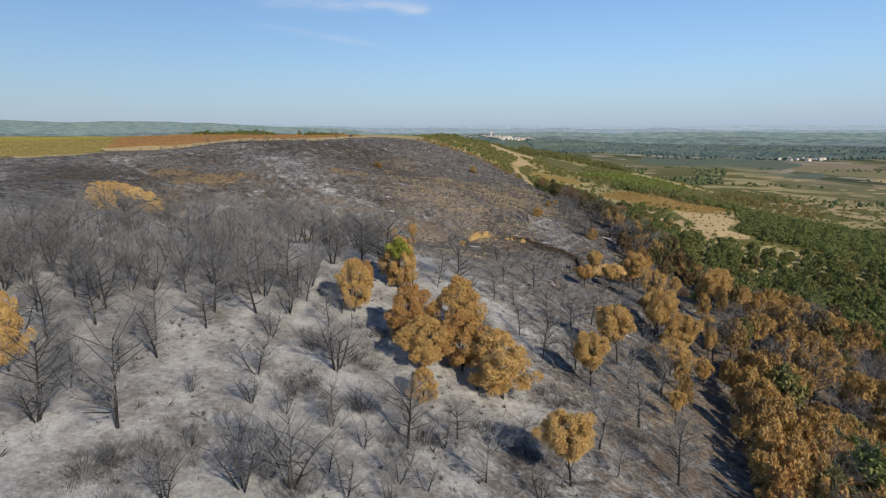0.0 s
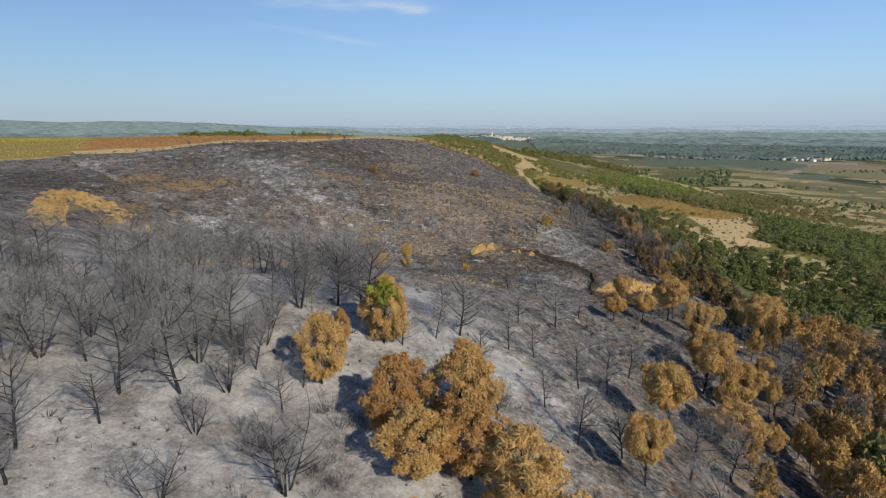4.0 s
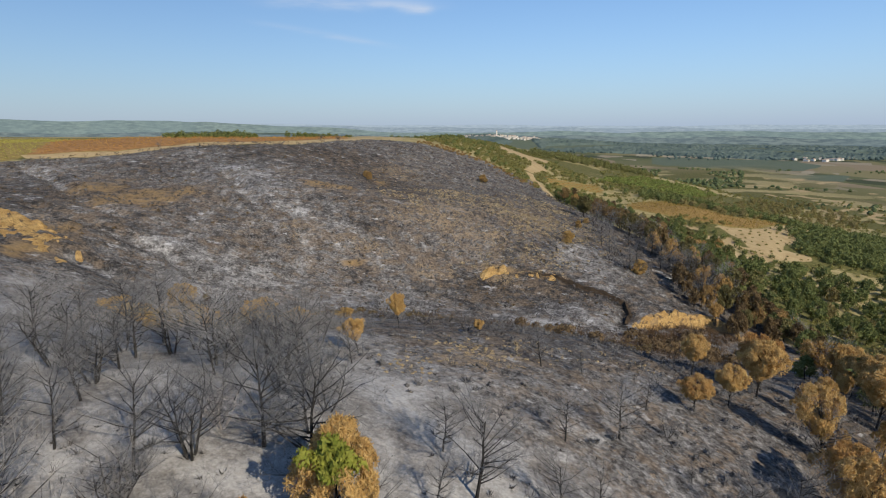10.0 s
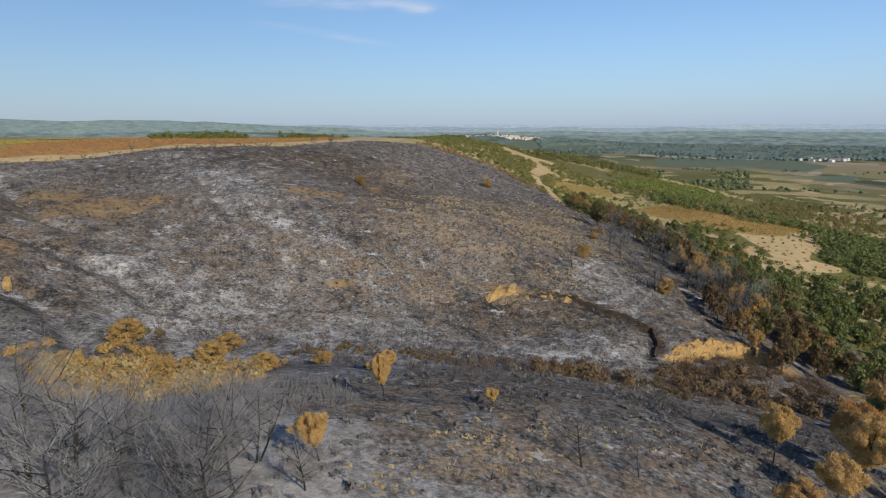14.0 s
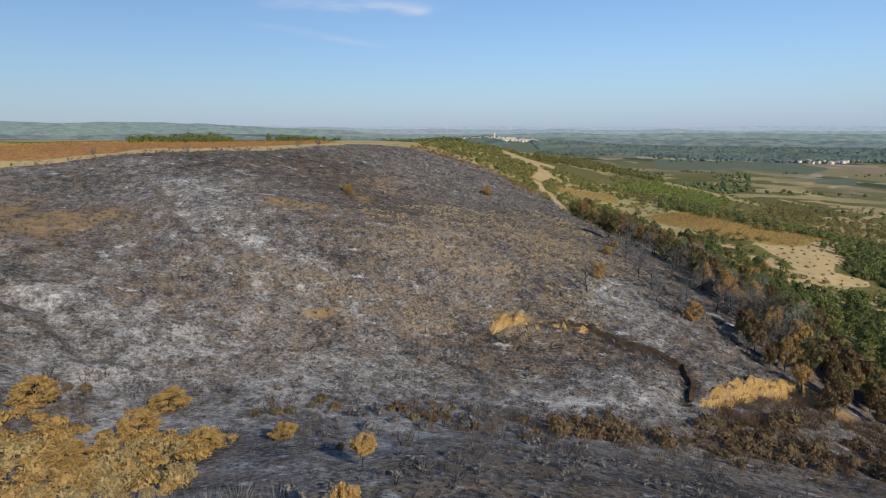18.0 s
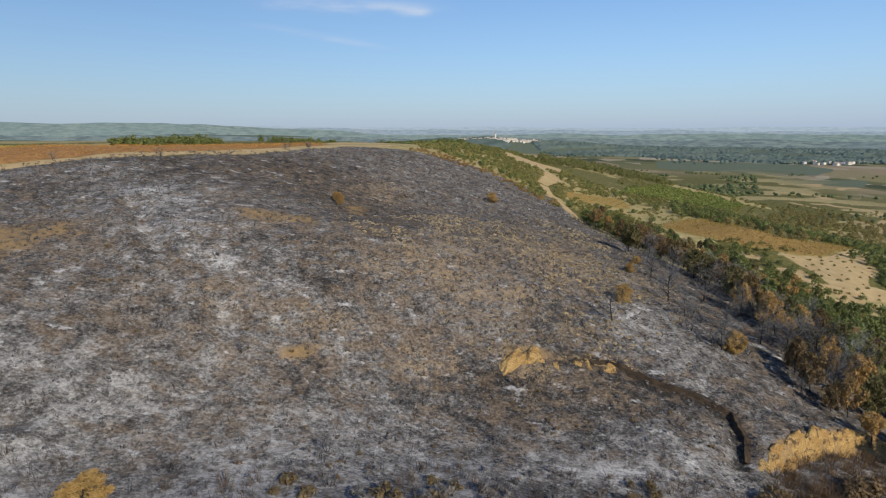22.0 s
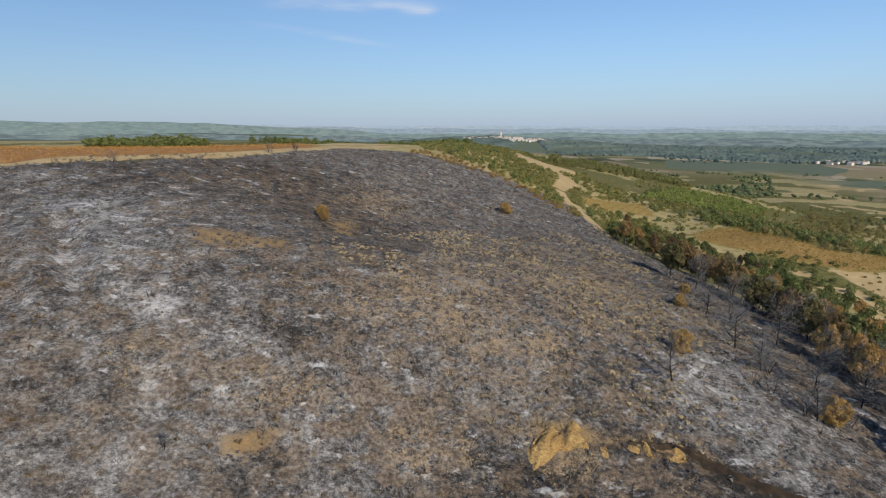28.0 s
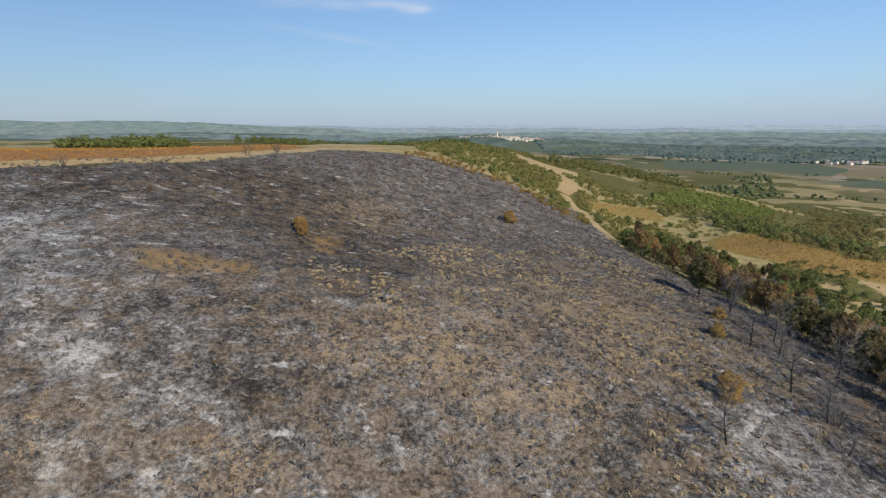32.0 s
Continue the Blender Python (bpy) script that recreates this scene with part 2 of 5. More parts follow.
    c = s.ramp(s.random(), [(0.0, (0.085, 0.084, 0.084)), (0.45, (0.18, 0.176, 0.174)), (0.75, (0.22, 0.205, 0.190)), (1.0, (0.34, 0.334, 0.328))])
    fine = s.noise(1.5, 4.0)
    return s.color(s.mix(s.calc("MULTIPLY", s.band(fine, 0.35, 0.65), 0.5), c, (0.22, 0.217, 0.213)))


TWIGS = twig_material()
ASHEN = plain("ash_white_bark", (0.30, 0.27, 0.25), (0.58, 0.54, 0.51), 2.0)
SCORCH = foliage("scorched_needles", (0.42, 0.245, 0.080), (0.63, 0.41, 0.145), (0.80, 0.62, 0.30), (0.42, 0.235, 0.085), 0.22)
GOLD = foliage("dried_gold_leaves", (0.29, 0.175, 0.055), (0.48, 0.315, 0.11), (0.68, 0.50, 0.22), (0.30, 0.19, 0.075), 0.25)
RUSSET = foliage("russet_needles", (0.33, 0.190, 0.062), (0.51, 0.325, 0.110), (0.67, 0.48, 0.21), (0.29, 0.19, 0.080), 0.30)
PALE_GOLD = foliage("pale_gold_leaves", (0.30, 0.215, 0.09), (0.49, 0.375, 0.17), (0.68, 0.56, 0.31), (0.50, 0.33, 0.12), 0.25)
PINE = foliage("green_needles", (0.105, 0.130, 0.040), (0.185, 0.210, 0.068), (0.30, 0.305, 0.115), (0.27, 0.21, 0.085), 0.16)
FRESH = foliage("yellow_green_needles", (0.15, 0.18, 0.025), (0.30, 0.31, 0.05), (0.42, 0.39, 0.09))
DUSKY = foliage("dusky_olive_needles", (0.085, 0.078, 0.032), (0.155, 0.135, 0.055), (0.25, 0.21, 0.095), (0.22, 0.145, 0.065), 0.3)
SINGED = foliage("singed_brown_needles", (0.100, 0.070, 0.040), (0.195, 0.132, 0.062), (0.32, 0.22, 0.10), (0.17, 0.15, 0.06), 0.3)
HEATH = foliage("burnt_heath_twigs", (0.070, 0.066, 0.063), (0.150, 0.143, 0.137), (0.28, 0.268, 0.256), sheer=0.0)
SCRUB = foliage("green_scrub_leaves", (0.14, 0.138, 0.04), (0.27, 0.25, 0.078), (0.42, 0.365, 0.14), (0.30, 0.22, 0.09), 0.08)
LUSH = foliage("bright_green_scrub", (0.14, 0.18, 0.040), (0.26, 0.30, 0.075), (0.38, 0.40, 0.13))
BRUSH = foliage("scorched_brush", (0.115, 0.080, 0.048), (0.22, 0.150, 0.078), (0.34, 0.245, 0.125), (0.17, 0.145, 0.07), 0.1)
BURNT = plain("burnt_scrub_stems", (0.030, 0.027, 0.026), (0.11, 0.10, 0.095), 0.6)
BROWN = plain("scorched_scrub_stems", (0.07, 0.048, 0.030), (0.17, 0.105, 0.055), 0.5)
STRAWS = plain("dry_straw", (0.34, 0.26, 0.145), (0.54, 0.43, 0.255), 0.4)
# woods beyond 1 km: blue haze is put into the base colour
HAZED_WOOD = plain("hazed_woodland", (0.062, 0.092, 0.082), (0.125, 0.16, 0.135), 0.012)
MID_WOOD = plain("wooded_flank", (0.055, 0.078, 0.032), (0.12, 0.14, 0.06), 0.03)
VINES = foliage("golden_vine_leaves", (0.25, 0.165, 0.045), (0.42, 0.29, 0.080), (0.54, 0.40, 0.13))
YELLOW = foliage("yellow_vine_leaves", (0.30, 0.27, 0.055), (0.46, 0.40, 0.10), (0.60, 0.52, 0.17))
RUST = foliage("rust_vine_leaves", (0.34, 0.17, 0.045), (0.58, 0.31, 0.085), (0.70, 0.44, 0.15))
RENDER = plain("pale_render", (0.62, 0.57, 0.49), (0.72, 0.68, 0.60), 0.15)
# earth of the ditch, coloured dark for the shade inside it
SHADED_EARTH = plain("shaded_earth", (0.030, 0.025, 0.021), (0.085, 0.060, 0.038), 0.8, 0.95, 0.1, 0.1)
TILES = plain("clay_roof_tiles", (0.40, 0.29, 0.22), (0.50, 0.39, 0.31), 0.4)
DARK = plain("window_dark", (0.05, 0.05, 0.055), (0.07, 0.07, 0.075), 0.5, 0.3, 0.5)


# ---- relief ----
# cross sections of the hillside: for each distance along the flight, the ground's height at PROFILE_X
PROFILE_X = (-160, -90, -40, 0, 40, 80, 130, 200, 340)
PROFILES = {
    -20: (60.1, 38.9, 27.6, 26.2, 14.4, 1.1, -10.9, -24.3, -47.9),
    50: (49.9, 39.9, 30.7, 23.6, 10.2, -2.3, -10.1, -22.0, -37.0),
    90: (40.0, 38.9, 33.0, 28.4, 11.8, -2.2, -11.7, -20.6, -32.1),
    125: (29.3, 36.2, 25.5, 24.6, 16.7, 4.3, -10.6, -20.6, -32.6),
    160: (25.1, 34.2, 17.3, 14.0, 6.7, -0.3, -10.7, -21.9, -33.6),
    190: (37.2, 32.9, 21.1, 11.6, 8.1, -2.3, -8.5, -19.4, -32.8),
}
PROFILES.update({
    220: (42.1, 34.7, 31.1, 24.1, 15.3, 5.2, -11.8, -17.7, -30.7),
    265: (44.0, 43.5, 36.4, 26.4, 20.1, 8.4, -7.6, -17.7, -33.1),
    330: (43.5, 44.7, 43.9, 35.7, 23.0, 8.5, 2.6, -8.7, -31.9),
    450: (42.5, 42.4, 40.9, 41.9, 33.2, 19.4, 9.0, -7.1, -30.2),
    650: (40.0, 38.0, 36.0, 36.1, 34.0, 28.1, 19.2, 3.6, -26.4),
})

PROFILE_Y = tuple(PROFILES)
HEIGHTS = np.array([PROFILES[y] for y in PROFILE_Y]).T
PLAIN = -39.0


def spline_weights(knots, values):
    """Weights of a natural cubic spline through the knots."""
    k = np.asarray(knots, float)
    n, h = len(k), np.diff(k)
    a, r = np.eye(n), np.zeros((n, n))
    for i in range(1, n - 1):
        a[i, i - 1:i + 2] = h[i - 1], 2 * (h[i - 1] + h[i]), h[i]
        r[i, i - 1:i + 2] = 6 / h[i - 1], -6 / h[i - 1] - 6 / h[i], 6 / h[i]
    m = np.linalg.solve(a, r)
    v = np.clip(values, k[0], k[-1])
    j = np.clip(np.searchsorted(k, v) - 1, 0, n - 2)
    hh = h[j]
    s = (k[j + 1] - v) / hh
    q, e = 1 - s, np.eye(n)
    return s[:, None] * e[j] + q[:, None] * e[j + 1] + ((s ** 3 - s) * hh ** 2 / 6)[:, None] * m[j] + ((q ** 3 - q) * hh ** 2 / 6)[:, None] * m[j + 1]


def smooth(v, low, high):
    s = np.clip((v - low) / (high - low), 0, 1)
    return s * s * (3 - 2 * s)


def value_noise(x, y, size, seed):
    """Smooth random relief between -1 and 1."""
    gx, gy = x / size, y / size
    ix, iy = np.floor(gx).astype(np.int64), np.floor(gy).astype(np.int64)
    fx, fy = gx - ix, gy - iy
    fx, fy = fx * fx * (3 - 2 * fx), fy * fy * (3 - 2 * fy)

    def corner(a, b):
        v = np.sin(a * 127.1 + b * 311.7 + seed * 74.7) * 43758.5453
        return (v - np.floor(v)) * 2 - 1
    top = corner(ix, iy) * (1 - fx) + corner(ix + 1, iy) * fx
    low = corner(ix, iy + 1) * (1 - fx) + corner(ix + 1, iy + 1) * fx
    return top * (1 - fy) + low * fy


def line_distance(x, y, line):
    """Distance from a polyline, and how far along it (0 to 1)."""
    best, along = np.full(x.shape, 1e9), np.zeros(x.shape)
    for i, ((ax, ay), (bx, by)) in enumerate(zip(line, line[1:])):
        dx, dy = bx - ax, by - ay
        s = np.clip(((x - ax) * dx + (y - ay) * dy) / (dx * dx + dy * dy), 0, 1)
        d = np.hypot(x - ax - s * dx, y - ay - s * dy)
        along = np.where(d < best, (i + s) / (len(line) - 1), along)
        best = np.minimum(best, d)
    return best, along


DEAD_PINES = [
    (-30.1, 41.6, 7.1), (-24.5, 41.9, 8.3), (-27.8, 55.7, 6.9), (-24.7, 62.9, 7.3), (-20.3, 63.8, 7.7), (-2.8, 45.2, 6.2),
    (10.2, 94.4, 4.3), (15.9, 98.1, 5.9), (10.9, 85, 4.3), (15.4, 81.5, 5.8), (19.1, 83.2, 5.9), (-7.3, 80, 8.7),
    (-11.3, 83.8, 7.5), (-34.5, 57.4, 6.7), (-18, 69.5, 8), (61.4, 92.3, 9), (22.6, 51.2, 6.3), (16.2, 49.1, 3.1),
    (10.7, 109.9, 4), (21.4, 95.2, 2), (24, 90.8, 5.4), (-0.4, 80.8, 3.7), (-8.9, 85.9, 5.6), (-17.6, 79.9, 6),
    (-12.3, 100.2, 5.7), (15.2, 110.1, 2.8), (20.9, 106.1, 3.7), (-17.2, 93, 4.4), (-11.2, 94.4, 6), (-17.9, 98.5, 3.7),
    (-8.3, 100.9, 3.6), (22, 61, 6.4),
]
DEAD_PINES += [
    (2.2, 83.0, 6.8),
    (29.5, 74.3, 6.9), (15.4, 52.8, 5.6), (23.9, 71.2, 6.6), (12.5, 69.2, 5.7), (47, 97.3, 8), (29.7, 93.1, 6.6),
    (40.3, 107, 7.5), (3.6, 42.8, 4.6), (7.5, 47.6, 4), (-9, 46.5, 3.9), (1.5, 48.1, 4), (16.9, 69.8, 5), (-11.6, 67.4, 4.4),
    (-11.3, 72.7, 4.9), (-12.4, 63.8, 4.4), (4, 77.1, 4.5), (7.9, 84.1, 4.5), (-3.8, 77.6, 4), (0.1, 87.2, 4.1),
    (10.3, 73.9, 4.2), (-15.9, 68.7, 4.5), (5.2, 69.6, 3.4),
]
DEAD_OAKS = [
    (-10.2, 55.5, 6.3), (-17.1, 52.6, 4.1), (-21.4, 48.1, 2.7), (-3.2, 40.5, 3.1), (-18.2, 35.5, 4.6), (-10.6, 38.3, 6.9),
    (-13.7, 37.4, 5.1), (-23.1, 37.8, 1.8), (-30.6, 46.3, 4.3), (-14.7, 85.5, 4.9), (-17, 78.3, 2.9),
    (21.6, 101.5, 2.4), (-12.2, 76.6, 2.1), (-8.2, 88.9, 4.2),
]
SLOPE_DEAD = [
    (31.8, 213.1, 6.7), (48.8, 221.3, 5.6), (51.8, 211, 6), (62.6, 217.4, 6.3), (68.3, 214.9, 9), (72.2, 214.7, 9),
    (54.2, 260.2, 7.4), (55.4, 246.7, 6.9), (57.9, 233.6, 7), (63.5, 228.5, 6.8), (68.2, 222.5, 7.9), (76.9, 210, 9),
    (48, 228.3, 6.8), (55.7, 218.4, 7.1), (48.6, 241.4, 6), (51.8, 238.9, 5.4),
]
SCORCHED = [
    (-10.2, 68.4, 6.6, 4.4), (-5.6, 77.2, 7.1, 5.2), (-3.6, 63.0, 6.9, 5.8), (1.6, 66.0, 8.6, 6.6), (6.4, 56.8, 7.0, 7.4),
    (-1.6, 58.8, 5.8, 5.4), (2.4, 60.4, 6.4, 6.2), (2.9, 69.8, 5.4, 2.6),
    (-1.7, 52.4, 3.6, 3.2), (11, 45.4, 6.6, 5.2), (17.9, 66.6, 6.9, 4.4), (35.5, 94.7, 9, 5.7), (40, 120.1, 8, 5.6),
    (24.5, 77.9, 8.4, 5.5), (34.1, 83.2, 5.8, 7.1), (57, 121.5, 9, 7.4), (40, 92.6, 7.6, 5.6), (-36.4, 47.6, 7.8, 4.3),
    (27.2, 109, 4.2, 4), (33.3, 113.8, 4.7, 4.2), (-9.4, 74.7, 4, 1.9), (40.3, 106.8, 8.9, 4.5), (37.6, 98.5, 7.7, 6.3),
    (60.3, 126.8, 9, 6.3), (76.6, 156, 9, 6.8), (31.6, 120.4, 5.7, 3.6), (42, 122.9, 7.9, 5.7),
]
SCORCHED += [
    (-5.3, 118.5, 4.6, 2.0),
    (-8.3, 104.9, 3.6, 2.5), (-6.8, 134.3, 2.7, 2.7), (4.6, 119.6, 1.9, 1.4),
]
OAKS_GOLD = [
    (-45.8, 150, 5.2, 6.1), (-33.8, 156, 3.6, 6.1), (-32.1, 145.6, 5.1, 5.3), (-33.7, 136.4, 3.1, 5.1), (-23.4, 141.6, 3.7, 5.2),
    (-16.5, 144.6, 2.8, 3.3),
]
SLOPE_GOLD = [
    (54.4, 211.4, 6.5, 4.7), (16.8, 303.2, 5.1, 4.4), (-25.7, 255.5, 4.4, 2.8), (-27.1, 260.1, 3.7, 3.4), (38.4, 227.1, 2.9, 2.6),
    (49.1, 253.8, 3, 3), (44.3, 243.4, 3.8, 2.8), (36.3, 222.3, 5.6, 4.4),
]
EDGE_PINES = [
    (51.5, 268.1, 9, 7.6), (61.2, 288.4, 9, 8.5), (65.2, 280.4, 9, 8.2), (64.9, 266.7, 9, 7.6), (65, 256, 9, 7.1),
    (68, 253.2, 9, 7), (66.8, 239.4, 9, 6.5), (69.2, 235.1, 9, 6.3), (68.8, 226.7, 8.2, 6), (71.8, 224.4, 9, 5.9),
    (72.1, 217.4, 7.7, 5.6), (77.7, 218.1, 8.8, 5.6), (78.4, 210.5, 8.8, 5.3), (80.3, 207.7, 7.8, 5.2), (80.8, 202.8, 8.4, 5),
]
WASHES = [
    [(-90.8, 180.6), (-80.9, 177.7), (-69.5, 175), (-59.1, 173.7), (-48.7, 166.8)],
    [(-126.6, 229), (-109.4, 217.3), (-84.9, 191.6), (-75.6, 188.2)],
    [(-69.8, 157.1), (-62.7, 156.1), (-54.2, 150.5), (-44.5, 140.2)],
    [(-65.9, 232.8), (-55.9, 218.3), (-51.1, 212.3)],
    [(-36, 198.5), (-33, 195)],
]
STRAW = [
    (14.4, 200.5, 5.3, 4.8), (24.8, 200.8, 3.5, 1.8), (38.8, 235.6, 10.1, 12.8), (10.7, 215.7, 8, 6.7), (-0.1, 222.8, 8.2, 7.4),
    (17.5, 244.9, 9, 12.4), (-11.2, 220.6, 5.2, 4.8), (-2.2, 197.1, 4.6, 2.6), (32.4, 245.2, 7.7, 8.1), (3, 107.6, 4.8, 3.2),
    (30.3, 163, 9.3, 8.6), (-43.5, 123.1, 2.7, 6), (27.7, 65.7, 5.5, 4.9), (28.2, 75, 5, 6.7), (-16.8, 45.8, 2.1, 2),
    (-18, 286.3, 6.4, 10.7), (11.1, 216.4, 4.8, 2.9), (4.6, 231.3, 6.4, 8.5), (29.4, 250.3, 8.9, 10.6), (20.9, 232, 6.2, 5.3),
    (36.3, 237.5, 5.9, 7.3), (-6.9, 226, 4.8, 4.7), (-2.3, 218.7, 4.5, 2.3), (-38.3, 200.9, 4.5, 3.8),
]
STRAW += [
    (-21.2, 201.6, 6.4, 2.7),
]
OCHRE = [
    (-77.3, 209.1, 9.6, 8.6), (-21.9, 256.3, 3.2, 7.8), (-38.6, 231.7, 5, 3.8), (-22.6, 193.2, 3.2, 2.1), (-81.8, 150.9, 2.1, 17),
    (-66.2, 110.7, 0.9, 14.1), (-82, 203.4, 10.1, 10.7), (-21.2, 253.7, 3, 6.3), (-35.7, 232, 5, 3), (-30.4, 233.4, 3.4, 2.5),
    (-82.4, 160.2, 2.9, 8.5), (-74, 152.1, 3.1, 8.3), (-94.1, 212.2, 7.6, 9.8), (-80.5, 206.8, 6.7, 8.3),
    (-72.5, 213.4, 6.2, 6.8), (-76.5, 170.5, 2.7, 5.4), (15.1, 202.2, 4.7, 1.8), (25.9, 201.4, 3.5, 1.2),
    (-21.7, 258.4, 3.4, 7.3),
]
ASH = [
    (-40, 224, 1.8, 1.4), (-44, 231, 1.6, 1.3), (-36, 226, 1.3, 1.2), (-49, 224, 1.8, 1.5), (-33, 219, 1.2, 1.0), (-56, 236, 2.2, 1.6),
    (-39.7, 209.6, 2.3, 1.5), (-46.9, 270, 2.9, 4.1), (-26.2, 206.3, 2, 1.3), (-44.3, 161.3, 2, 2.5), (-21.3, 163.6, 2.8, 3.9),
    (-43.5, 179.4, 2.4, 1.5), (-42.1, 171, 2.1, 1.7), (-33.3, 187.9, 2, 1.5), (-16.9, 195.1, 1.6, 1.5), (-36.1, 143.7, 3.3, 4.1),
    (-4.9, 150.8, 4, 5.7), (21.2, 175, 4.5, 3.9), (-56.3, 193.6, 2.3, 1.5), (-18.3, 64.2, 4.5, 3), (-26.7, 56.1, 3.3, 2),
    (-7.6, 53.7, 3.6, 2.2), (2.9, 57.3, 4.1, 2), (-55.3, 80.4, 3, 2.7), (-27.4, 40.5, 2.3, 2.3), (-17.6, 50, 3.3, 2),
    (9.1, 55.4, 4.3, 2.5), (-0.9, 43, 3.1, 2.2), (7.9, 80.1, 6, 9), (-16.3, 88.9, 3.7, 5),
]
ASH += [
    (-19.2, 64, 2.7, 1.7), (6.3, 80, 4.5, 4.3), (-85.8, 167, 2.7, 4.8), (-81.4, 186.1, 3.4, 4.6), (-15.3, 95.2, 2.7, 2.9),
    (-4.6, 94.9, 2.4, 2.4), (2.8, 82.7, 3.4, 3), (-17, 82, 2.1, 2.7), (-118.5, 226.2, 6, 8.1), (-81.2, 190.7, 3.9, 5.6),
    (-105.8, 213.5, 2.7, 5.9), (-77.1, 259.7, 3.1, 4.6), (-53.7, 246, 2.4, 3.6), (-99.7, 189.8, 3.3, 6.9), (-26.5, 207, 1.6, 1.3),
    (-41.4, 215.4, 1.3, 1.2), (-10.2, 209, 1.4, 1), (-42, 212.1, 1.5, 1), (-35.2, 199.1, 1.6, 1.8), (34, 217, 5.3, 4.3),
    (-49.1, 216.7, 2.7, 3.7), (-4.4, 206.4, 1.6, 0.9),
    (-67, 240, 4.2, 5.0), (-61, 229, 3.2, 5.5), (-56, 221, 3.6, 3.6), (-84, 256, 3.4, 2.2), (-72, 262, 2.6, 1.6),
]
# burnt ground; patches at x 58 to 78 also paint the pines' shade
CHAR_AND_SHADE = [
    (62, 212, 12, 14), (58, 234, 10, 12), (66, 200, 10, 8), (-44, 200, 8, 6),
    # floor of the scorched wood, darkened for the shade of its crowns
    (44, 66, 16, 20), (60, 96, 18, 26), (76, 136, 16, 24), (36, 50, 10, 10),
    (-39.7, 288, 18, 11.8), (-57.5, 196.9, 10.3, 7.5), (-48.6, 186.2, 6.8, 5.1), (-89, 237.4, 9.9, 5.8),
    (36.2, 194.1, 7.1, 5.4), (63.4, 205.5, 15.5, 9), (-14.3, 244.8, 8.2, 16.3), (16.1, 167.7, 5.3, 6),
    (-20.1, 187.1, 4.7, 6.3), (9.6, 194.1, 5.4, 4.8), (-70.7, 264.1, 7.8, 8.1), (27.1, 212.8, 7.1, 5),
    (26.5, 200.3, 8.8, 3.6), (7.7, 125.3, 4.8, 3.6), (29, 135.7, 15.6, 10.7), (57.7, 159.4, 8.6, 13.2), (-5.3, 121.7, 2.9, 2.3),
    (17.8, 136.1, 8.1, 5.1), (77.3, 256.9, 31.4, 30.4), (-49.9, 187, 11.1, 8.6),
    (-71.3, 178.9, 4.5, 7.6),
]
CHAR_AND_SHADE += [
    (-102.7, 194.4, 4.6, 8.7), (36.5, 224.3, 6.7, 7.9), (18.6, 208.9, 6.3, 3.2), (-17.8, 210, 6.7, 4.4), (-33.2, 211.2, 3.8, 3.2),
    (23.8, 209.8, 5.8, 3.6), (-28.6, 224.7, 5.8, 4.5),
    (-97, 140, 14, 16), (-112, 168, 14, 14), (-88, 120, 12, 10), (-104, 186, 8, 6), (58, 216, 9, 12), (50, 200, 6, 7), (-78, 146, 6, 8), (-122, 196, 12, 9),
]
PALE = [
    (0, 155, 14, 8), (18, 160, 12, 7), (-14, 158, 10, 8),
    (5, 168, 14, 7), (22, 172, 12, 6), (38, 176, 8, 5), (-12, 170, 10, 7), (30, 183, 10, 6), (44, 210, 9, 7), (40, 222, 6, 6),
    (-36, 212, 6, 5),
    (-57.7, 178.9, 6.2, 5.4), (-42.6, 176.8, 7, 4.5), (-44.9, 163.5, 7.7, 6), (-11.5, 176.4, 9.2, 9.8), (-21.2, 165.1, 4.4, 4.9),
    (18.5, 175.1, 6.5, 3.7), (-39.1, 148.7, 3.8, 4.9), (-26.4, 209.7, 4.5, 2.7), (40.8, 198.7, 5.1, 3.6), (37.5, 212.3, 8.5, 6.2),
    (-13.9, 90.1, 6.6, 6), (-29.9, 89.4, 5.1, 5.2), (-17.9, 80.5, 4.5, 4.1), (-4.2, 96.4, 4.6, 4.7), (-8.2, 80.2, 4.7, 3.3),
    (-25.8, 79.1, 3, 4.6), (-16.3, 93.3, 5.1, 4.7), (-23.9, 91.3, 3.2, 5.2), (-8.9, 97.2, 4.2, 4.9), (-5.6, 91, 3.4, 2.2),
    (-49.3, 155, 4.5, 5.6), (-27, 148.3, 4.8, 7), (-8.8, 140.1, 7.5, 9.3),
    (-66, 240, 12, 14), (-56, 226, 10, 8), (-36, 148, 8, 6), (-22, 154, 8, 5),
]
BROWNED = [
    (-32, 200, 10, 8), (-24, 180, 12, 8), (-44, 222, 10, 9), (-20, 228, 12, 10), (30, 260, 16, 16),
    # the first three also darken the shaded floor of the scorched wood
    (44, 66, 16, 20), (60, 96, 18, 26), (76, 136, 16, 24), (24, 58, 8, 8),
    (-30.1, 194.8, 10.4, 8.5), (10.6, 236, 25.1, 30.4), (25.9, 224.2, 13.7, 11.7), (-9.2, 213.3, 9.5, 7.4),
    (-21.3, 193.7, 6.8, 3.2), (-6.4, 202.4, 8.8, 4.4), (23.7, 195.5, 6.6, 4.2), (15.2, 185.5, 6.9, 5.4), (-38, 279.5, 18.9, 13.3),
    (-53.8, 246.3, 7.3, 9.7), (-72.5, 213.4, 18.2, 14.8), (-73.8, 160.2, 3.7, 10.2), (-9.6, 200.6, 9.4, 6),
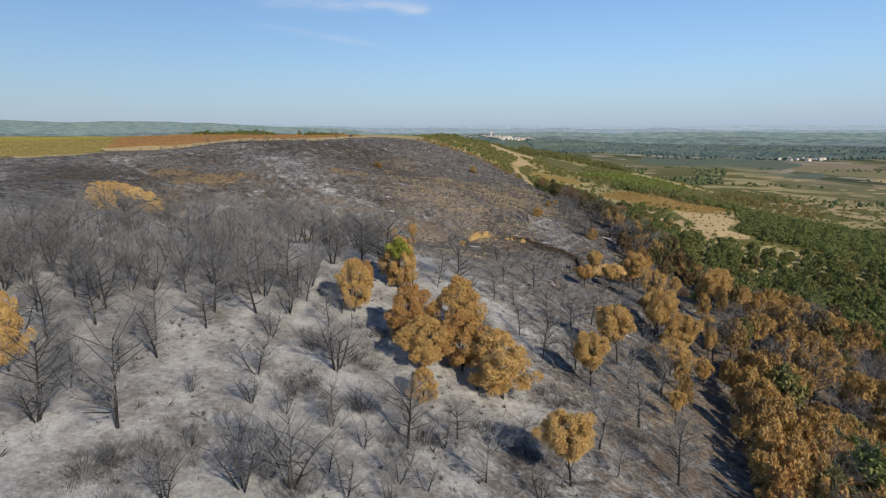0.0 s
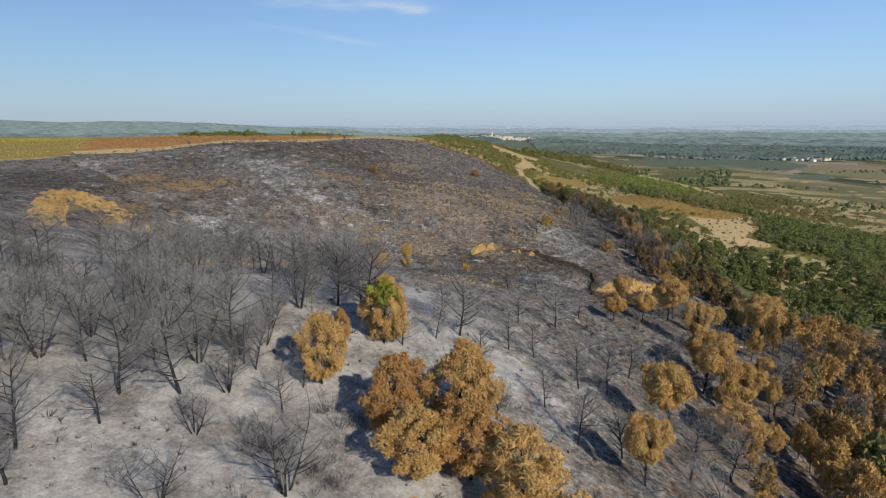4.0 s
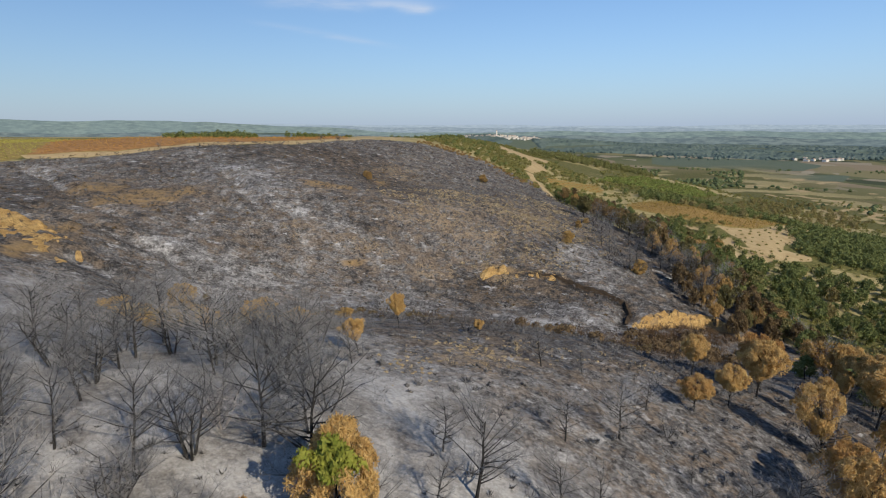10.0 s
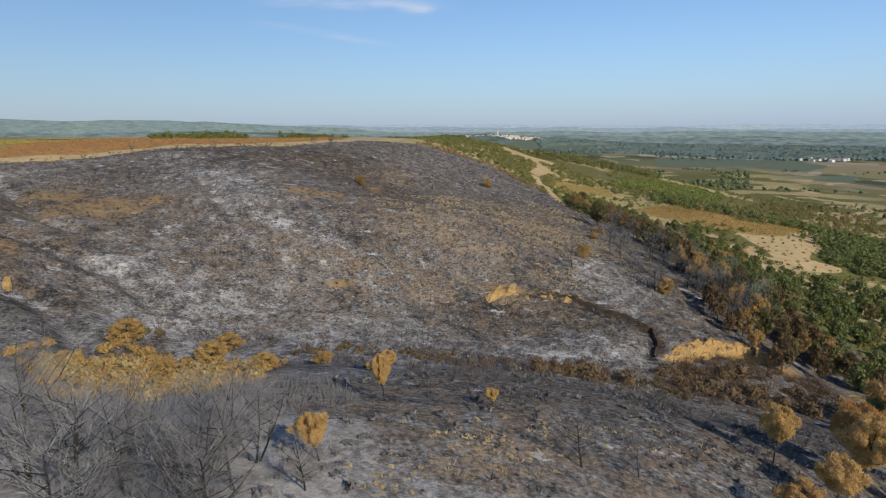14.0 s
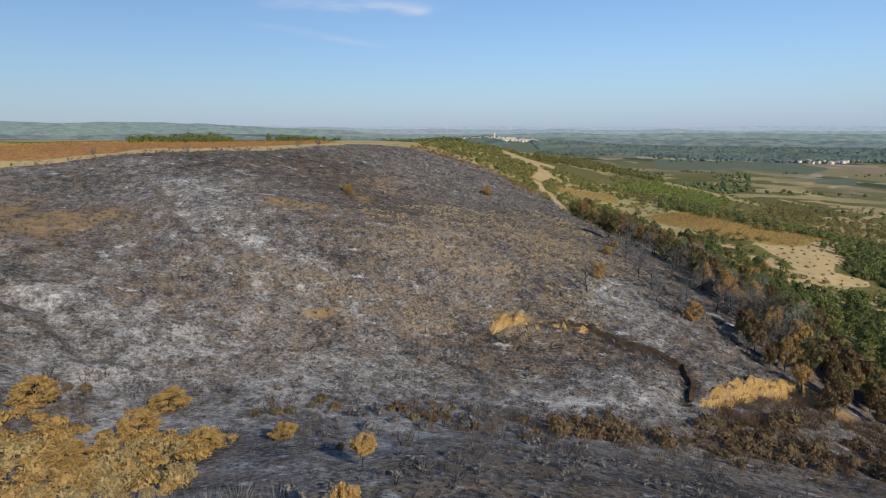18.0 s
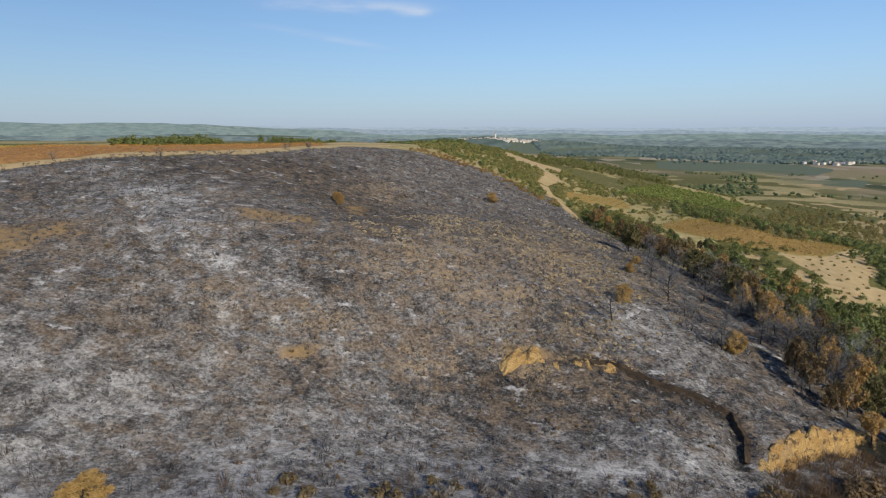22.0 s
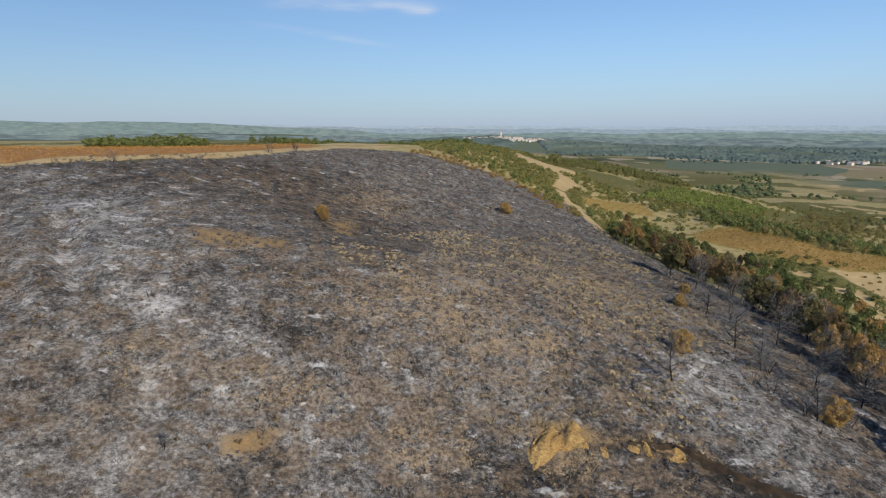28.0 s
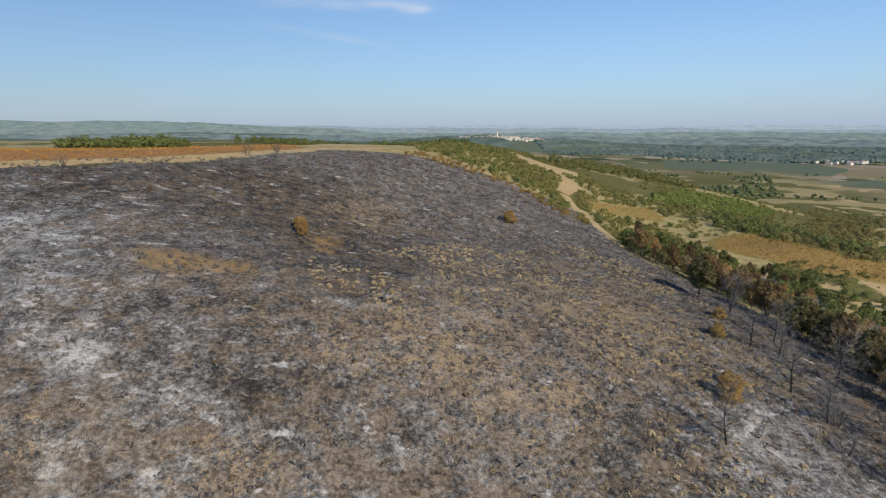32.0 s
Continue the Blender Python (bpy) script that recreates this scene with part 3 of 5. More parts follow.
    (1.4, 124.1, 12.1, 30.4), (-81.2, 192, 11.6, 12.2), (-50.6, 190.9, 10, 8.6), (85.1, 238.6, 28, 30.4),
]
DITCH = [
    (22.2, 201.4), (28.1, 201.3), (34.6, 197.3), (41.1, 194.4), (44.8, 192.1), (44.4, 186.8), (41.4, 180.6),
]
BANK = [
    (42.3, 180), (50, 186.5), (57.2, 190.9), (65.6, 194.6), (70.8, 194.2), (73.3, 189.8),
]
VINEYARD = [
    (97, 363), (99, 372), (113, 388), (125, 396), (134, 394), (136, 378), (142, 366), (152, 364), (176, 374), (196, 384), (178, 363), (152, 338),
    (139, 334), (126, 340), (114, 349), (105, 356),
]
OLIVE_FIELD = [
    (132, 334), (135, 319), (132, 301), (135, 295), (145, 296), (158, 300), (162, 307), (151, 310), (155, 317), (168, 326), (175, 337),
    (178, 349), (206, 384), (178, 363), (156, 341), (147, 340),
]
UPPER_ROWS = [
    (60, 404), (69, 412), (97, 433), (98, 417), (94, 402), (80, 398), (58, 382),
]
BARE_SLOPE = [
    (40, 464), (38, 520), (46, 545), (50, 512), (60, 503), (82, 520), (76, 485), (60, 465), (65, 452), (67, 438), (52, 396), (46, 398), (57, 440), (51, 458),
]
ROAD_BITS = [
    (48.9, 392.3), (47.5, 372.6), (49.4, 355.3), (49.3, 335.7), (47.5, 312.7),
]
DARK_FIELDS = [
    [(607, 1810), (911, 1634), (865, 1438), (727, 1261), (578, 1343), (491, 1473)],
    [(573, 1190), (736, 1147), (650, 1029), (538, 1107)],
]
TAN_FIELDS = [
    [(626, 2033), (970, 1730), (911, 1634), (572, 1869)],
    [(530, 916), (543, 881), (509, 834), (509, 870)],
    [(425, 1005), (469, 955), (483, 904), (447, 916)],
    [(711, 1261), (765, 1287), (716, 1213), (681, 1190)],
]
PLOUGHED = [
    [(856, 1421), (923, 1405), (792, 1224), (706, 1213)],
    [(449, 1358), (552, 1168), (633, 1005), (573, 923), (431, 955), (379, 1117)],
]

# places in the plan: the burn's edge, tracks and fields
BURN_EDGE = [(110, -80), (104, 50), (98, 120), (92, 170), (82, 215), (72, 246), (69, 266), (61, 280), (51, 292), (47, 312), (48, 342), (48, 360), (36, 362), (22, 358), (-12, 356),
             (-34, 345), (-52, 312), (-64, 287), (-76, 274), (-95, 262), (-104, 254), (-111, 246), (-120, 243), (-131, 238), (-132, 228), (-143, 213), (-153, 204), (-230, 152), (-400, 120), (-400, -80)]
CREST_ROAD = [(-131, 242), (-119, 247), (-109, 250), (-102, 258), (-93, 266), (-79, 277), (-66, 291), (-55, 314), (-38, 345), (-24, 360)]
UPPER_VINES = [(-400, 122), (-230, 154), (-153, 206), (-143, 215), (-133, 230), (-132, 243), (-119, 249), (-109, 252), (-102, 260), (-93, 268), (-79, 279), (-66, 293), (-55, 316), (-43, 340), (-60, 372), (-120, 400), (-400, 400)]
# reaches into the gully, paled to make up for weak light on its slope
PALE_FOOT = [(-80, 165), (-46, 146), (-16, 146), (12, 150), (26, 160), (20, 172), (-8, 178), (-14, 192), (-34, 208), (-60, 215), (-85, 195)]
PLAIN_WOODS = [(330, 2100), (610, 1985), (875, 1650), (1000, 1690), (1150, 1650), (1500, 1700), (2000, 2300), (1800, 2700), (700, 2650), (330, 2400)]
DRY_FLANK = [(80, 300), (84, 330), (104, 346), (130, 330), (148, 296), (132, 284), (104, 280)]
STUBBLE = [(-52, 350), (-18, 372), (-8, 425), (-60, 420), (-70, 380)]


def inside(x, y, outline):
    hit = np.zeros(x.shape, bool)
    for (ax, ay), (bx, by) in zip(outline, outline[1:] + outline[:1]):
        if ay != by:
            hit ^= ((ay > y) != (by > y)) & (x < (bx - ax) * (y - ay) / (by - ay) + ax)
    return hit


def soft_inside(x, y, outline, margin):
    """1 inside, 0 outside, half on the outline."""
    d, _ = line_distance(x, y, outline + outline[:1])
    return np.clip(0.5 + np.where(inside(x, y, outline), d, -d) / margin / 2, 0, 1)


def height(x, y):
    x, y = np.atleast_1d(np.asarray(x, float)), np.atleast_1d(np.asarray(y, float))
    z = np.einsum("ni,ij,nj->n", spline_weights(PROFILE_X, x), HEIGHTS, spline_weights(PROFILE_Y, y))
    # down to the plain beyond the hill
    away = np.maximum(smooth(x, 250, 620), smooth(y, 640, 1150))
    z = z * (1 - away) + PLAIN * away
    # the distance rises again in low wooded swells
    far = smooth(np.hypot(x, y), 1700, 4600)
    swell = value_noise(x, y, 900, 5) * 16 + value_noise(x, y, 380, 6) * 6
    z += far * (30 + swell) * (0.75 + 0.35 * smooth(-x, 300, 1600)) + smooth(-x, 200, 900) * smooth(y, 600, 1600) * 26 * (1 + 0.4 * value_noise(x, y, 420, 7))
    z += 45 * np.exp(-((x - 180) / 480) ** 2 - ((y - 2500) / 300) ** 2)
    # the vineyard's low dome
    z += 2.4 * np.exp(-((x - 128) / 20) ** 2 - ((y - 364) / 15) ** 2)
    # erosion ditch with one steep side
    d, along = line_distance(x, y, [(px - 1.0, py - 0.9) for px, py in DITCH])
    z -= np.exp(-(d / 1.5) ** 2) * (1.2 + 0.6 * value_noise(x, y, 5, 44)) * smooth(along, 0.0, 0.3)
    # rills washed down the burnt slope
    for line in WASHES:
        d, along = line_distance(x, y, line)
        z += -1.1 * np.exp(-(d / 2.0) ** 2) + 0.5 * np.exp(-((d - 4.5) / 2.2) ** 2)
    # clay banks: a lip above a steep cut that faces the gully
    near = (np.abs(x - 60) < 30) & (np.abs(y - 185) < 30)
    if near.any():
        bx, by = np.array(BANK).T
        lip = np.interp(x[near], bx, by)
        ends = smooth(x[near], 42, 50) * (1 - smooth(x[near], 72, 80))
        v = y[near] - lip
        z[near] += ends * (1.3 * np.exp(-np.maximum(v, 0) / 7) * smooth(v, -2.2, 0.2) - 1.2 * np.exp(-(np.maximum(-v - 2.2, 0) / 4)) * (1 - smooth(v, -2.4, 0.0)))
    # rough ground
    close = 1 - smooth(np.hypot(x, y - 150), 300, 420)
    z += close * (value_noise(x, y, 17, 1) * 0.45 + value_noise(x, y, 6.5, 2) * 0.22 + value_noise(x, y, 2.6, 3) * 0.10)
    return z


def ground_at(x, y):
    return float(height(x, y)[0])


def mesh_of(name, verts, faces, material=None, smooth_faces=False):
    me = bpy.data.meshes.new(name)
    me.from_pydata(verts, [], faces)
    if material:
        me.materials.append(material)
    if smooth_faces:
        me.polygons.foreach_set("use_smooth", [True] * len(me.polygons))
    return me


def grow(start, step, factor, stop):
    out, v = [], start
    while v < stop:
        step *= factor
        v += step
        out.append(v)
    return out


def blobs(x, y, spots, seed):
    """Cover of a set of patches, each an ellipse with a ragged edge."""
    cover = np.zeros(x.shape)
    rag = value_noise(x, y, 3.0, seed) * 0.5 + value_noise(x, y, 1.4, seed + 1) * 0.3
    for px, py, rx, ry in spots:
        r = np.hypot((x - px) / rx, (y - py) / ry)
        cover = np.maximum(cover, 1 - smooth(r + rag, 0.0, 2.0))
    return cover


def build_ground():
    xs = np.array([-v for v in grow(115, 1.2, 1.055, 4700)][::-1] + list(np.arange(-115, 120, 1.35)) + grow(120, 1.3, 1.040, 4700))
    ys = np.array([-v for v in grow(12, 3, 1.25, 600)][::-1] + list(np.arange(-12, 335, 1.35)) + grow(335, 1.3, 1.040, 4750))
    nx, ny = len(xs), len(ys)
    x, y = [a.ravel() for a in np.meshgrid(xs, ys)]
    z = height(x, y)
    i = np.arange(nx * ny).reshape(ny, nx)
    quads = np.stack([i[:-1, :-1], i[:-1, 1:], i[1:, 1:], i[1:, :-1]], -1).reshape(-1, 4)
    me = bpy.data.meshes.new("ground")
    me.vertices.add(nx * ny)
    me.vertices.foreach_set("co", np.stack([x, y, z], 1).ravel())
    me.loops.add(quads.size)
    me.loops.foreach_set("vertex_index", quads.ravel())
    me.polygons.add(len(quads))
    me.polygons.foreach_set("loop_start", np.arange(0, quads.size, 4))
    me.polygons.foreach_set("use_smooth", np.ones(len(quads), bool))
    me.update()
    road, _ = line_distance(x, y, CREST_ROAD)
    track, _ = line_distance(x, y, ROAD_BITS)
    burn = soft_inside(x, y, BURN_EDGE, 4.0)
    sand = np.maximum.reduce([1 - smooth(road, 2.0, 4.4), 1 - smooth(track, 1.3, 2.9), soft_inside(x, y, OLIVE_FIELD, 2.0),
                              soft_inside(x, y, BARE_SLOPE, 4.0), soft_inside(x, y, STUBBLE, 4.0) * 0.7,
                              0.62 * soft_inside(x, y, DRY_FLANK, 6.0) * smooth(value_noise(x, y, 7, 19), -0.5, 0.2)])
    burn *= smooth(road, 1.0, 3.0)
    vine = np.maximum(np.maximum(0.8 * soft_inside(x, y, VINEYARD, 2.0), 0.65 * soft_inside(x, y, UPPER_ROWS, 2.0)), soft_inside(x, y, UPPER_VINES, 2.0) * smooth(road, 2.0, 3.4) * np.where(x + 0.3 * (y - 250) < -136, 0.6, 1.0))
    scars = (value_noise(x, y, 9, 21) > 0.12) * smooth(value_noise(x, y, 60, 22), 0.0, 0.5)
    sand = np.maximum(sand, 0.75 * scars * (x > 0.25 * y - 75) * (y > 345) * (y < 1100) * (1 - vine))
    green = smooth(value_noise(x, y, 45, 11) + 0.35 * value_noise(x, y, 12, 12), -0.5, 0.3) * (1 - 0.6 * scars)
    farm = np.maximum(smooth(x - 0.25 * y, 250, 420), smooth(y, 1150, 1500))
    spur = 1 - smooth(y + np.where(x < 0, 0.6, 0.25) * x + 6 * value_noise(x, y, 12, 15), 88, 122)
    # darker to the right: the pines' shade is put into the ground's colour
    spur *= 1 - 0.85 * smooth(x, -8, 26)
    spur = np.maximum(spur, 0.34 * soft_inside(x, y, PALE_FOOT, 9.0))
    spur -= 0.9 * blobs(x, y, [(-42, 272, 30, 20), (-24, 262, 14, 12), (20, 192, 16, 7), (-104, 150, 34, 42), (-82, 120, 20, 18)], 35)
    # dark line along the ditch: its shade put into the ground's colour
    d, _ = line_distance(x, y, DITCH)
    ditch_shade = np.exp(-(d / 1.1) ** 2)
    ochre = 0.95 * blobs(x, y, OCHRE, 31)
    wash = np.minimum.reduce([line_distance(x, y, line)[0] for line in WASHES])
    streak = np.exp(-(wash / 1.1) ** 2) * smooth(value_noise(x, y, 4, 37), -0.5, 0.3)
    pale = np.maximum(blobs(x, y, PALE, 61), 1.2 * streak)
    # darker bands about 3 m to either side of each rill
    charred = np.maximum(blobs(x, y, CHAR_AND_SHADE, 65), 0.8 * np.exp(-((wash - 3.0) / 1.4) ** 2)) + 3.0 * ditch_shade
    near = (np.abs(x - 61) < 18) & (np.abs(y - 188) < 20)
    bx, by = np.array(BANK).T
    v = y - np.interp(x, bx, by)
    face = np.where(near, smooth(v, -3.6, -2.2) * (1 - smooth(v, -0.2, 0.9)) * smooth(x, 44, 49) * (1 - smooth(x, 73, 78)), 0)
    ochre = np.maximum(ochre, face * 1.2)

    flecks = 0.7 * smooth(value_noise(x, y, 3.0, 91) + 0.55 * value_noise(x, y, 15, 92), 0.64, 0.92) * (y > 160) * smooth(x, -110, -80)

    def fields(outlines):
        return np.maximum.reduce([soft_inside(x, y, o, 6.0) for o in outlines])
    for name, layers in (("cover_e", (charred, pale, blobs(x, y, BROWNED, 69))), ("cover_a", (burn, np.maximum(blobs(x, y, ASH, 41), flecks), blobs(x, y, STRAW, 51))), ("cover_b", (ochre, vine, sand)), ("cover_c", (green, farm, spur)),
                         # dark fields, shade painted between the wood's crowns, and hazed far ground
                         ("cover_d", (np.maximum(fields(DARK_FIELDS + [PLAIN_WOODS]), smooth(np.hypot(x, y), 1900, 2300)), fields(TAN_FIELDS) * (y < 2000), fields(PLOUGHED)))):
        att = me.attributes.new(name, "FLOAT_COLOR", "POINT")
        att.data.foreach_set("color", np.stack([*layers, np.ones(nx * ny)], 1).astype(np.float32).ravel())
    me.materials.append(GROUND)
    return tagged(new("ground", me), "burnt ash-grey hillside above dry fields and a farmed plain", "ground", kind="structure")


build_ground()


# ---- trees ----
def part(name, mesh, parent, label=""):
    ob = new(name, mesh)
    ob.parent = parent
    return tagged(ob, label)


class Wood:
    """Tapered stems, and thin twigs as slivers."""

    def __init__(self, rng):
        self.rng, self.v, self.f, self.tips = rng, [], [], []
        self.tv, self.tf = [], []

    def stem(self, a, b, ra, rb, sides=4):
        axis = (b - a).normalized()
        u = axis.orthogonal().normalized()
        w = axis.cross(u)
        n = len(self.v)
        for p, r in ((a, ra), (b, rb)):
            for k in range(sides):
                t = 2 * math.pi * k / sides
                self.v.append(p + (u * math.cos(t) + w * math.sin(t)) * r)
        for k in range(sides):
            self.f.append((n + k, n + (k + 1) % sides, n + sides + (k + 1) % sides, n + sides + k))

    def limb(self, a, way, length, radius, steps, droop=0.0, wander=0.18, sides=4):
        points = [a]
        for i in range(steps):
            r0, r1 = radius * (1 - 0.8 * i / steps), radius * (1 - 0.8 * (i + 1) / steps)
            jitter = Vector((self.rng.uniform(-1, 1), self.rng.uniform(-1, 1), self.rng.uniform(-0.6, 0.6))) * wander
            way = (way + jitter + Vector((0, 0, droop))).normalized()
            b = a + way * (length / steps)
            self.stem(a, b, r0, r1, sides)
            a = b
            points.append(b)
        return points, way

    def twig(self, a, way, length, width):
        b = a + way * length
        s = way.cross(Vector((self.rng.uniform(-1, 1), self.rng.uniform(-1, 1), self.rng.uniform(-1, 1))))
        if s.length < 1e-4:
            return
        s = s.normalized() * width
        n = len(self.tv)
        self.tv += [a - s, a + s, b]
        self.tf.append((n, n + 1, n + 2))


def random_way(rng, up=0.0):
    t = rng.uniform(0, 2 * math.pi)
    z = rng.uniform(-1, 1)
    r = math.sqrt(1 - z * z)
    return (Vector((r * math.cos(t), r * math.sin(t), z)) + Vector((0, 0, up))).normalized()


def dead_tree(seed, stems, spread, limbs, twigs):
    """A burnt bare tree one unit high: charred trunk and limbs, and a haze of fine twigs."""
    rng = random.Random(seed)
    w = Wood(rng)
    for s in range(stems):
        t0 = 2 * math.pi * (s + rng.random() * 0.6) / stems
        lean = Vector((math.cos(t0), math.sin(t0), 0)) * (rng.uniform(0.0, 0.1) if stems == 1 else rng.uniform(0.3, 0.6))
        way = (Vector((0, 0, 1)) + lean).normalized()
        length = rng.uniform(0.85, 0.95) if stems == 1 else rng.uniform(0.7, 0.9)
        points, _ = w.limb(Vector((lean.x * 0.05, lean.y * 0.05, -0.05)), way, length, 0.021 if stems == 1 else 0.017, 7, 0.05, 0.10, 5)
        for k in range(limbs):
            at = 0.22 + 0.76 * (k + rng.random()) / limbs
            i = min(6, int(at * 7))
            a = points[i].lerp(points[i + 1], at * 7 - i)
            t = rng.uniform(0, 2 * math.pi)
            out = Vector((math.cos(t), math.sin(t), rng.uniform(-0.1, 0.5) + at * 0.6)).normalized()
            reach = spread * (0.45 + 0.8 * math.sin(math.pi * min(1.0, 0.25 + 0.75 * (1 - at)))) * rng.uniform(0.65, 1.05)
            limb, lw = w.limb(a, out, reach, 0.0085 * (1.2 - 0.6 * at), 3, 0.07, 0.22, 3)
            for q0, q1 in zip(limb, limb[1:]):
                for _ in range(4):
                    p = q0.lerp(q1, rng.random())
                    sw = (lw * 0.8 + random_way(rng, 0.3)).normalized()
                    sl = spread * rng.uniform(0.25, 0.5)
                    w.twig(p, sw, sl, 0.0024)
                    for _ in range(twigs):
                        w.twig(p + sw * sl * rng.uniform(0.25, 1.0), (sw * 0.7 + random_way(rng, 0.35)).normalized(), rng.uniform(0.06, 0.17), 0.0011)
    return w


def sprays(g, centres, sizes, outs, leaves, leaf, flat=0.85, shell=0.70, ruffled=0.42, wide=0.42):
    """Needle or leaf sprays over the outer side of a set of lobes: one small sliver each."""
    n = len(centres)
    d = g.normal(size=(n, leaves, 3)) + 0.75 * outs[:, None, :] + np.array((0, 0, 0.35))
    d /= np.linalg.norm(d, axis=2, keepdims=True)
    p = centres[:, None, :] + d * sizes[:, None, None] * g.uniform(shell, 1.08, (n, leaves, 1)) * np.array((1, 1, flat))
    facing = d + g.normal(size=d.shape) * ruffled
    along = np.cross(facing, g.normal(size=d.shape))
    along /= np.linalg.norm(along, axis=2, keepdims=True) + 1e-9
    across = np.cross(facing, along)
    across /= np.linalg.norm(across, axis=2, keepdims=True) + 1e-9
    span = np.broadcast_to(np.asarray(leaf, float).reshape(-1, 1, 1), (n, 1, 1)) * g.uniform(0.6, 1.35, (n, leaves, 1))
    v = np.stack([p - along * span * wide, p + along * span * wide, p + across * span * 1.1 + d * span * 0.3], 2).reshape(-1, 3)
    return v, np.arange(len(v)).reshape(-1, 3)


ROUND = (0.62, 0.96, 1.0, 0.84, 0.28)
FLAT_TOP = (0.40, 0.72, 1.0, 1.0, 0.58)
POINTED = (0.85, 1.0, 0.78, 0.50, 0.10)


def pine(seed, crown_low, lobes, leaves, lobe, leaf, outline=ROUND, ragged=0.3, bare=0, wide=0.42, limbs=16):
    """A tree one unit high and one unit across: trunk, limbs that reach into the crown, and the crown's lobes of needle sprays."""
    rng, g = random.Random(seed), np.random.default_rng(seed)
    w = Wood(rng)
    points, _ = w.limb(Vector((0, 0, -0.05)), Vector((rng.uniform(-0.08, 0.08), rng.uniform(-0.08, 0.08), 1)).normalized(), 0.95, 0.024, 7, 0.06, 0.06, 5)
    phase = g.uniform(0, 6.28, 4)
    s = (np.arange(lobes) + g.random(lobes)) / lobes
    turn = np.arange(lobes) * 2.4 + g.normal(0, 0.5, lobes)
    reach = 0.5 * np.interp(s, np.linspace(0, 1, 5), outline) * (1 + ragged * (np.sin(2 * turn + phase[0] + 5 * s) * 0.5 + np.sin(3 * turn + phase[1] - 7 * s) * 0.5))
    keep = np.sin(2 * turn + 9 * s + phase[2]) + 0.6 * np.sin(5 * turn - 6 * s + phase[3]) < 1.3
    s, turn, reach = s[keep], turn[keep], reach[keep]
    n = len(s)
    size = lobe * g.uniform(0.6, 1.3, n) * (0.55 + 0.45 * reach / 0.5)
    r = np.maximum(reach - size * 0.8, 0.02) * g.uniform(0.55, 1.0, n)
    z = crown_low + (0.94 - crown_low) * s
    lean = np.array([np.interp(z, np.linspace(-0.05, 0.9, 8), [p[k] for p in points]) for k in (0, 1)])
    centres = np.stack([lean[0] + r * np.cos(turn), lean[1] + r * np.sin(turn), z], 1)
    outs = np.stack([np.cos(turn) * r / 0.5, np.sin(turn) * r / 0.5, 0.25 + 0.5 * s], 1)
    for k in range(0, n, max(1, n // limbs)):
        i = min(6, max(1, int((z[k] - 0.12) * 7)))
        way = Vector(centres[k]) - points[i]
        w.limb(points[i], (way + Vector((0, 0, -0.05))).normalized(), way.length * 0.95, 0.008, 3, 0.03, 0.1, 3)
    for _ in range(bare):
        i = rng.randrange(1, 4)
        t = rng.uniform(0, 2 * math.pi)
        a, out = points[i], Vector((math.cos(t), math.sin(t), rng.uniform(-0.1, 0.5))).normalized()
        span = rng.uniform(0.15, 0.42)
        w.twig(a, out, span, 0.004)
        for _ in range(7):
            w.twig(a + out * span * rng.uniform(0.3, 1.0), (out + random_way(rng, 0.3)).normalized(), rng.uniform(0.06, 0.14), 0.0022)
    v, f = sprays(g, centres, size, outs, leaves, leaf, 0.75, 0.62, 0.6, wide)
    return w, v.tolist(), f.tolist()


def tree_thing(name, wood, crown, bark, leaf_material, label, category, crown_name="crown"):
    """An upright tree at the origin, one unit high, on an empty at its foot."""
    top = tagged(new(name), label, category)
    trunk = mesh_of(name + "_trunk", wood.v, wood.f, bark)
    part("trunk", trunk, top)
    if wood.tf:
        part("bare_crown", mesh_of(name + "_bare_crown", wood.tv, wood.tf, TWIGS), top)
    if crown:
        part(crown_name, mesh_of(name + "_crown", crown[0], crown[1], leaf_material), top)
    return top


def plant(kinds, x, y, tall, rng, wide=None, sink=0.05):
    """A copy of one of the kinds at a place, with its own turn, lean and size."""
    model = rng.choice(kinds)
    w = wide or tall * rng.uniform(0.9, 1.1) * model.get("slender", 1.0)
    m = pose(x, y, ground_at(x, y) - sink, rng.uniform(-4, 4), rng.uniform(-4, 4), rng.uniform(0, 360)) @ Matrix.Diagonal((w, w, tall, 1))
    loc, rot, sca = m.decompose()
    ob = copy_thing(model, m)
    ob.matrix_basis = m
    return ob


FOREST = random.Random(11)
dead_pines = [tree_thing("burnt_pine", dead_tree(s, 1, 0.40 + 0.06 * (s % 3), 22, 7), None, BARK, None,
                         "burnt leafless pine with blackened trunk and bare twigs", "tree") for s in (1, 2, 3, 4, 5)]
dead_oaks = [tree_thing("burnt_oak", dead_tree(s, n, 0.44, 8, 7), None, BARK, None,
                        "burnt bare oak with several charred stems on pale ash", "tree") for s, n in ((21, 3), (22, 4), (23, 3))]
scorched, scorched_far = [], []
for s, low, outline in ((31, 0.16, ROUND), (32, 0.14, ROUND), (33, 0.40, FLAT_TOP), (34, 0.16, ROUND), (35, 0.46, FLAT_TOP)):
    wood, cv, cf = pine(s, low, 96, 200, 0.105, 0.035, outline, 0.3, 30, 0.22)
    scorched.append(tree_thing("scorched_pine", wood, (cv, cf), BARK, SCORCH, "scorched pine with dried orange-brown needles and black trunk", "tree"))
    wood, cv, cf = pine(s + 40, min(0.42, low + 0.16), 44, 54, 0.12, 0.070, outline, 0.42, 12, 0.30, 8)
